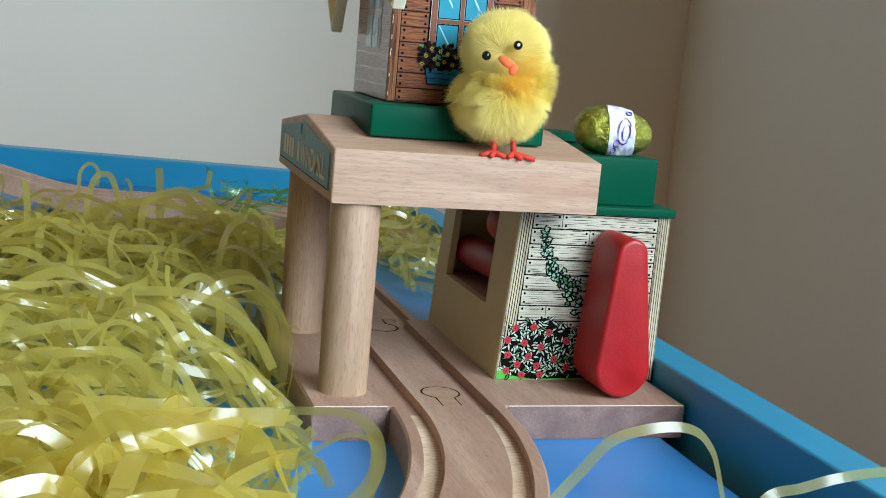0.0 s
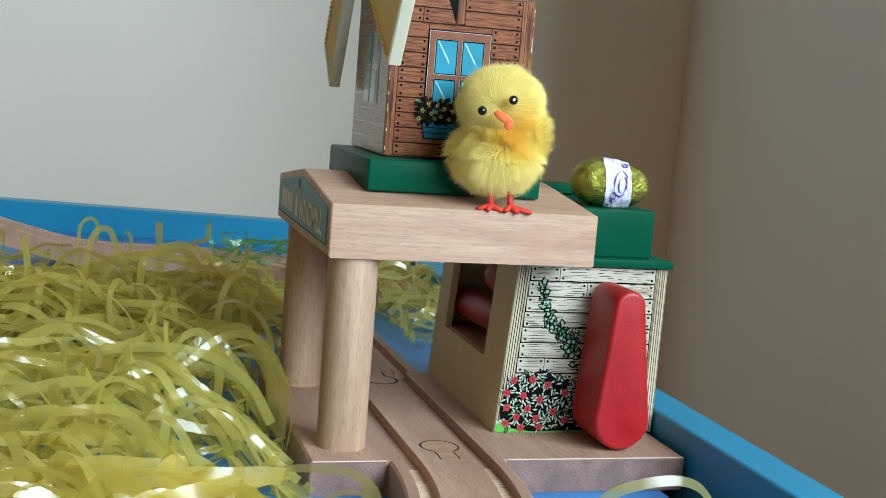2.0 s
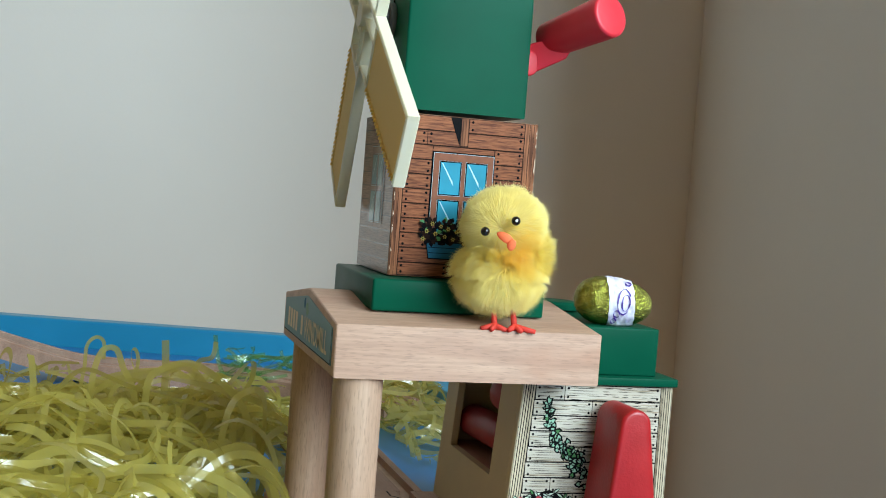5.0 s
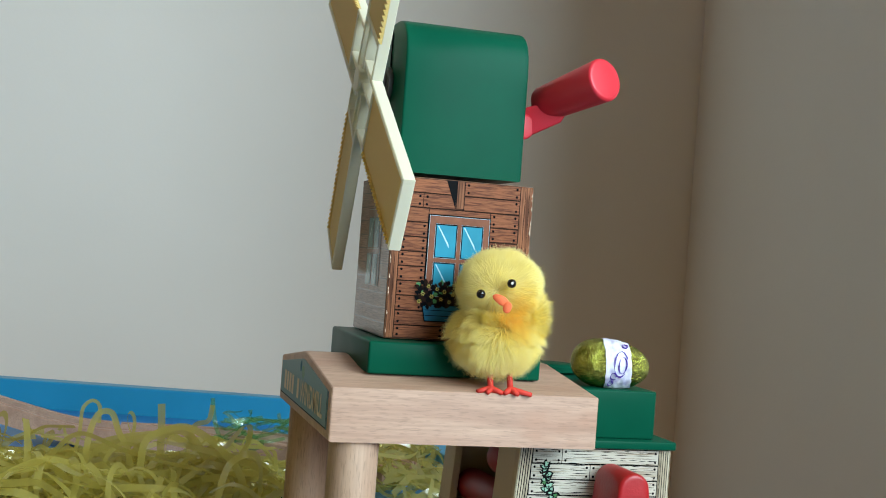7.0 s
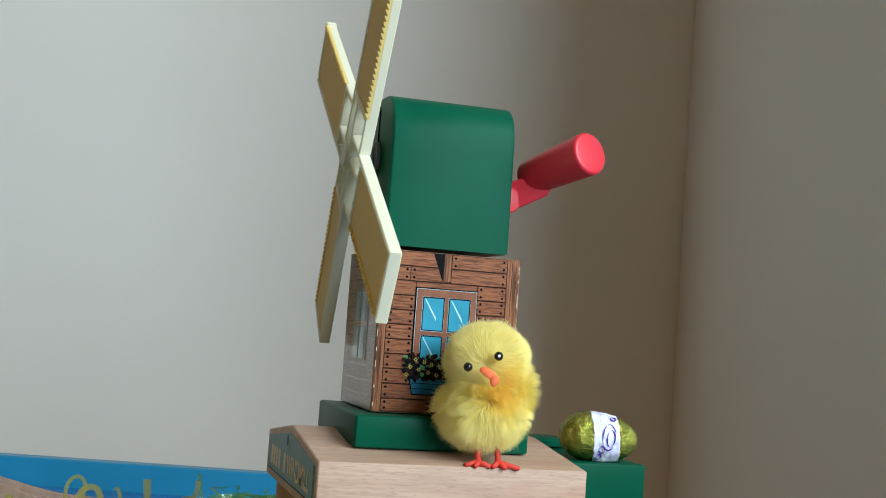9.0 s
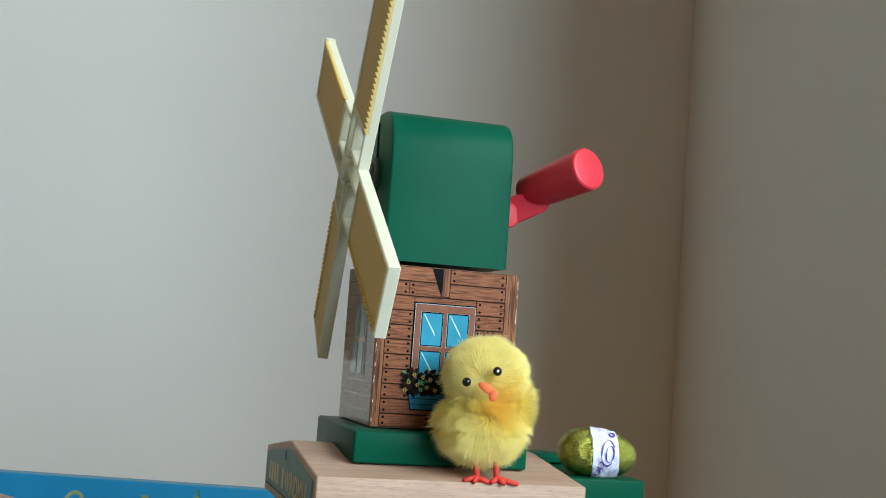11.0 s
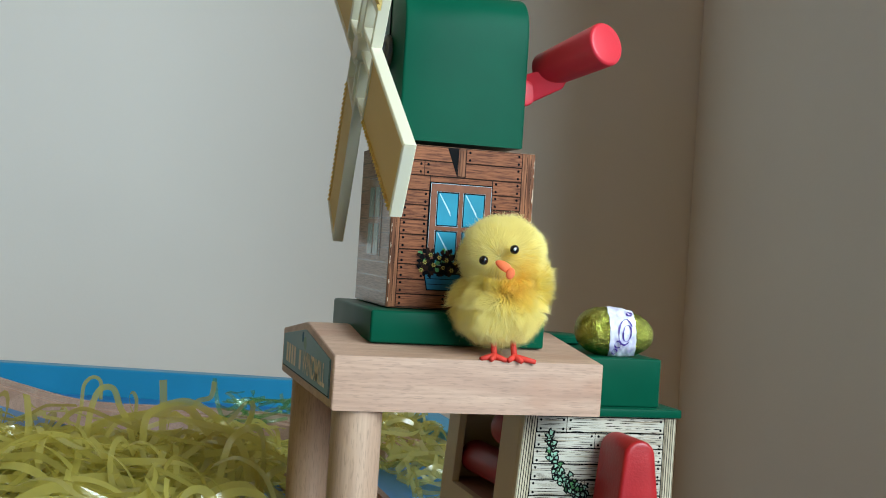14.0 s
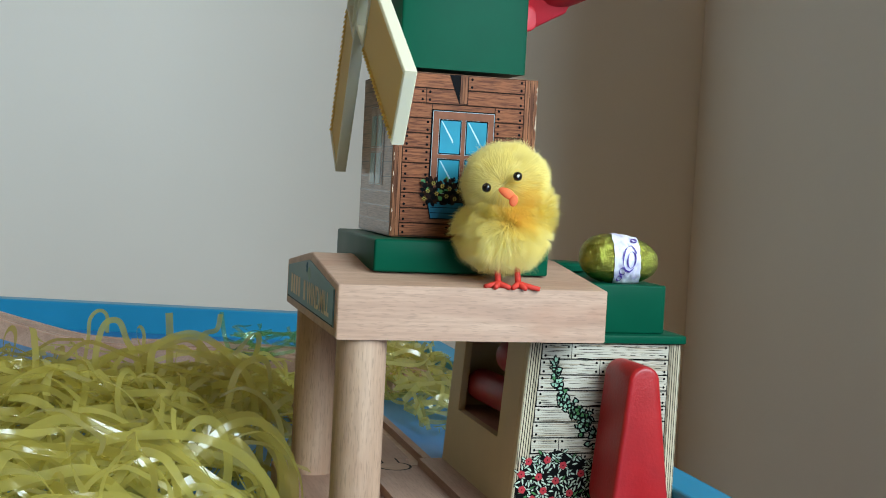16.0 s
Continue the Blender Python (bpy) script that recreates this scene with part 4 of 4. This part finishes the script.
# ---- shredded film ribbon ----
def film_mat(name, colour, through_col, clear=0.33):
    m, nt, b = nodes_of(name)
    geo = nt.nodes.new("ShaderNodeNewGeometry")
    tint = ramp(nt, geo.outputs["Random Per Island"], [(0, tuple(c * 0.75 for c in colour[:3]) + (1,)), (1, colour)])
    nt.links.new(tint, b.inputs["Base Color"])
    b.inputs["Roughness"].default_value = 0.5
    b.inputs["Specular IOR Level"].default_value = 0.0
    tr = node(nt, "ShaderNodeBsdfTranslucent", Color=through_col)
    tp = node(nt, "ShaderNodeBsdfTransparent", Color=tuple(0.5 + 0.5 * c for c in through_col[:3]) + (1,))
    mx, mx2 = nt.nodes.new("ShaderNodeMixShader"), nt.nodes.new("ShaderNodeMixShader")
    mx.inputs[0].default_value, mx2.inputs[0].default_value = 0.58, clear
    nt.links.new(b.outputs[0], mx.inputs[1])
    nt.links.new(tr.outputs[0], mx.inputs[2])
    nt.links.new(mx.outputs[0], mx2.inputs[1])
    nt.links.new(tp.outputs[0], mx2.inputs[2])
    gloss = node(nt, "ShaderNodeBsdfGlossy", Roughness=0.16)
    top = nt.nodes.new("ShaderNodeMixShader")
    top.inputs[0].default_value = 0.085
    nt.links.new(mx2.outputs[0], top.inputs[1])
    nt.links.new(gloss.outputs[0], top.inputs[2])
    nt.links.new(top.outputs[0], nt.nodes["Material Output"].inputs[0])
    return m


film = film_mat("yellow ribbon film", lin(218, 206, 112), lin(226, 214, 114), 0.42)
gold_film = film_mat("golden ribbon film", lin(228, 212, 112), lin(238, 220, 100), 0.45)
pale_film = film_mat("pale yellow ribbon film", lin(228, 220, 144), lin(232, 220, 128), 0.55)


def strip(pts, width, up, v, f, twist=0.0):
    """A flat ribbon along points in toy millimetres."""
    n0 = len(v)
    u = Vector(up)
    for i, p in enumerate(pts):
        t = (pts[min(i + 1, len(pts) - 1)] - pts[max(i - 1, 0)]).normalized()
        u = (u - t * u.dot(t))
        if u.length < 1e-4:
            u = t.orthogonal()
        u.normalize()
        if twist:
            u = Matrix.Rotation(twist, 3, t) @ u
        w = t.cross(u) * width / 2
        v += [mm(*(p + w)), mm(*(p - w))]
    f += [(n0 + 2 * i, n0 + 2 * i + 1, n0 + 2 * i + 3, n0 + 2 * i + 2) for i in range(len(pts) - 1)]


def heap(name, count, place, height, seed, label, lengths=(40, 130), widths=(2.4, 4.0), lift=0.55, material=None):
    r = random.Random(seed)
    v, f = [], []
    for k in range(count):
        x, y = place(r)
        h = height(x, y)
        if h <= 2 or (-90 < x < -40 and y < 40 and r.random() < 0.45):
            continue
        stray = 14 if r.random() < 0.09 else 2
        p = Vector((x, y, 1.5 + (h - 2) * r.random() ** lift))
        az = r.uniform(0, 2 * math.pi)
        d = Vector((math.cos(az), math.sin(az), r.uniform(-0.5, 0.7))).normalized()
        axis = Vector((r.gauss(0, 1), r.gauss(0, 1), r.gauss(0, 0.45))).normalized()
        bend = r.choice((1, -1)) * (r.uniform(0.012, 0.05) if r.random() < 0.7 else r.uniform(0.05, 0.11))
        bend *= min(1, 2.9 / widths[1] + 0.15)
        L, step = r.uniform(*lengths), 2.6
        pts = [p.copy()]
        for s in range(int(L / step)):
            d = (Matrix.Rotation(bend * step, 3, axis) @ d).normalized()
            d = (d + Vector((r.gauss(0, 0.03), r.gauss(0, 0.03), r.gauss(0, 0.03)))).normalized()
            q = p + d * step
            top = height(q.x, q.y)
            if q.z > top + stray:
                d = (d + Vector((0, 0, -0.45))).normalized()
            if q.z < 1.2:
                d.z = abs(d.z) + 0.15
                d.normalize()
            q = p + d * step
            q.z = max(q.z, 0.8)
            if height(q.x, q.y) <= 0:
                break
            p = q
            pts.append(p.copy())
        for sweep_no in range(3):
            pts = [pts[0]] + [(pts[i - 1] + pts[i] * 2 + pts[i + 1]) / 4 for i in range(1, len(pts) - 1)] + [pts[-1]] if len(pts) > 2 else pts
        if len(pts) > 5:
            strip(pts, r.uniform(*widths), axis.cross(d) + Vector((0, 0, 0.2)), v, f, r.gauss(0, 0.09))
    ob = new(name, mesh_from(name, v, f, material or film, None, True))
    return tagged(ob, label, "ribbon grass", kind="stuff")


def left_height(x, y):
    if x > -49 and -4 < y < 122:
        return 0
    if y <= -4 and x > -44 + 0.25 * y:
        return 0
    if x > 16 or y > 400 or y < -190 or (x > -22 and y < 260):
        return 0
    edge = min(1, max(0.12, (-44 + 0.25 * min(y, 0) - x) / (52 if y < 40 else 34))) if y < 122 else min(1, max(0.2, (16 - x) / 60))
    sight_top = 77 - 0.184 * y     # height limit fitted to the camera's sightline onto the far track
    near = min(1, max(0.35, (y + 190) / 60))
    return min(53, max(3, sight_top)) * edge * near * (0.85 + 0.3 * noise.noise((x * 0.012, y * 0.012, 3)))


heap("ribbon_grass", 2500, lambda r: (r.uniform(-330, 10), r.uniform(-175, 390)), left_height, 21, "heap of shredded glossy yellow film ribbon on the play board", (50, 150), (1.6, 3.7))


def right_height(x, y):
    if not (20 < x < 84 and 212 < y < 430) or x < 44 - (y - 212) * 0.1:
        return 0
    return 30 * min(1, max(0.2, (y - 212) / 60)) * (0.8 + 0.3 * noise.noise((x * 0.03, y * 0.03, 5)))


def front_height(x, y):
    return 44 if -175 < x < -74 + 0.1 * (y + 120) and -190 < y < -95 else 0


heap("ribbon_grass", 200, lambda r: (r.uniform(-170, -76), r.uniform(-185, -100)), front_height, 33, "wide pale yellow film ribbons lying loosely on the heap", (60, 140), (3.0, 5.2), 0.4, gold_film)
heap("ribbon_grass", 260, lambda r: (r.uniform(30, 84), r.uniform(212, 420)), right_height, 5, "loose shredded yellow film ribbon behind the windmill", (30, 80), (2.2, 3.8), 0.55, pale_film)

# single loops that stand apart
def loop(ctrl, width, up, label, material=None):
    v, f = [], []
    strip(spline(ctrl, 10), width, up, v, f)
    ob = new("film_ribbon", mesh_from("film_ribbon", v, f, material or pale_film, None, True))
    return tagged(ob, label, "ribbon", "loose film ribbons")


loop([(3, -74, 1), (12.7, -69, 8.6), (18.9, -68, 14.6), (26.6, -68, 23), (35.8, -68, 26.3), (46.9, -68, 27.4), (54.5, -68, 25.4), (59.5, -68, 20.2), (61.8, -68, 15.4), (64.4, -69, 6.1), (65, -72, 0.8)], 3.2, (0, -0.55, 0.8), "single arched pale yellow film ribbon on the blue board")
loop([(40, -125, 1), (52, -104, 10), (62.6, -95, 16.4), (72.8, -95, 18.8), (84, -95, 21.4), (99.7, -94, 22.6), (120, -94, 22.4)], 3.0, (0, -0.75, 0.65), "yellow film ribbon lying over the side rail")
loop([(-104, -80, 24), (-92, -84, 32), (-80, -85, 35.9), (-70.5, -85, 38), (-62.1, -85, 38.2), (-53.5, -85, 37.2), (-47.3, -85, 32.7), (-45.6, -86, 25.9), (-47.8, -88, 19.9), (-53.5, -90, 15), (-62, -92, 8), (-66, -92, 1)], 5.0, (0.1, 0.6, 1), "wide looped yellow film ribbon beside the track")
loop([(-75, -70, 14), (-64, -76, 22), (-54, -78, 29), (-47, -80, 29), (-44.5, -81, 24), (-46, -82, 15), (-52, -83, 6), (-60, -84, 1)], 4.0, (0, 0.6, 1), "looped yellow film ribbon beside the track")
loop([(-80, 40, 34), (-66, 44, 28), (-57, 48, 20), (-50, 38, 8), (-47, 20, 1)], 4.2, (0, -0.5, 1), "pale film ribbon hanging down beside the base")
loop([(-78, 58, 26), (-66, 60, 32), (-54, 64, 30), (-46, 68, 23), (-38, 74, 18.5)], 3.4, (0, -0.3, 1), "yellow film ribbon reaching over the base")
loop([(-70, 96, 42), (-62, 92, 46), (-53, 88, 42), (-48, 84, 33), (-47.5, 80, 22)], 3.0, (0, -0.3, 1), "yellow film ribbon leaning on the base")

# strands that rise out of the heap
for ctrl, w in (
        ([(-123, 172, 20), (-121.4, 170, 38.2), (-119.5, 170, 51.8), (-118.9, 170, 61.6), (-115.3, 170, 65.4), (-112, 170, 63.2), (-111.7, 170, 55.8)], 1.6),
        ([(-117, 152, 24), (-116.5, 150, 44.2), (-115.1, 150, 56.1), (-112.2, 150, 62.9), (-107.1, 150, 63.2), (-103.8, 150, 55.5), (-99.6, 150, 47.3), (-96, 148, 30)], 2.6),
        ([(-84, 182, 15), (-84.4, 180, 41.8), (-84.7, 180, 53.2), (-85.4, 180, 63.8)], 3.4),
        ([(-72, 200, 20), (-70.7, 200, 39), (-68.8, 200, 51.1), (-62.4, 200, 54), (-61, 200, 61.3)], 2.4),
        ([(-95, 132, 25), (-94.8, 130, 48.5), (-93.4, 130, 55.5), (-89.7, 130, 58.4), (-84.2, 130, 60.6), (-77.5, 130, 61.3), (-68.2, 130, 56.7), (-58.5, 130, 47.7), (-53.3, 130, 38.3), (-51, 130, 20)], 3.0),
        ([(-66, 112, 30), (-63.9, 110, 44.1), (-61, 110, 51), (-54.5, 110, 54.7), (-49.6, 116, 51.6), (-47.3, 122, 42.5), (-46.9, 124, 25)], 2.8),
        ([(-118, 12, 28), (-116.8, 10, 37.9), (-114.5, 10, 43.3), (-108.7, 10, 45.5), (-98.6, 10, 46.3), (-86.4, 10, 45.7), (-73.9, 10, 41.4), (-64.4, 10, 33.3), (-58, 8, 22)], 3.2),
        ([(-147, 20, 18), (-141.8, 20, 29.5), (-132, 20, 37.8), (-120.3, 20, 40.8), (-108, 22, 36)], 3.0)):
    loop(ctrl, w, (0.2, -1, 0.3), "thin yellow film ribbon curling up from the heap", film)
green_film = film_mat("green ribbon film", lin(126, 190, 112), lin(136, 204, 120), 0.6)
heap("ribbon_grass", 34, lambda r: (r.uniform(-30, 14), r.uniform(395, 440)), lambda x, y: 24 if -40 < x < 30 and 380 < y < 455 else 0, 8, "few greenish film ribbons lying over the far track", (25, 60), (2.0, 3.4), 0.5, green_film)

rl = random.Random(17)
for k in range(5):
    cx, cy, cz, q = rl.uniform(-84, -62), rl.uniform(-98, -66), rl.uniform(12, 20), rl.uniform(9, 17)
    az, t0, t1 = rl.uniform(-0.9, 0.9), rl.uniform(-0.5, 0.6), rl.uniform(3.2, 4.6)
    ctrl = []
    for i in range(8):
        t = t0 + (t1 - t0) * i / 7
        ctrl.append((cx + q * 1.3 * math.cos(t) * math.cos(az), cy + q * 1.3 * math.cos(t) * math.sin(az) - 1.5 * i, max(1, cz + q * math.sin(t))))
    loop(ctrl, rl.uniform(2.2, 3.8), (rl.uniform(-0.3, 0.3), 0.6, 1), "curled pale yellow film ribbon beside the track")

# ribbons leaning over the left edge of the base
for k in range(5):
    y, h = 40 + k * 14.0, rl.uniform(28, 42)
    loop([(-84, y + rl.uniform(-8, 14), h - 10), (-70, y + rl.uniform(-4, 8), h), (-58, y, h + rl.uniform(-4, 5)), (-50, y - rl.uniform(2, 10), h * 0.78), (-47.5, y - rl.uniform(6, 14), h * 0.45), (-49.5, y - rl.uniform(8, 18), 4)], rl.uniform(1.8, 3.0), (0.5, -0.6, 0.7), "yellow film ribbon drooping beside the base", film)
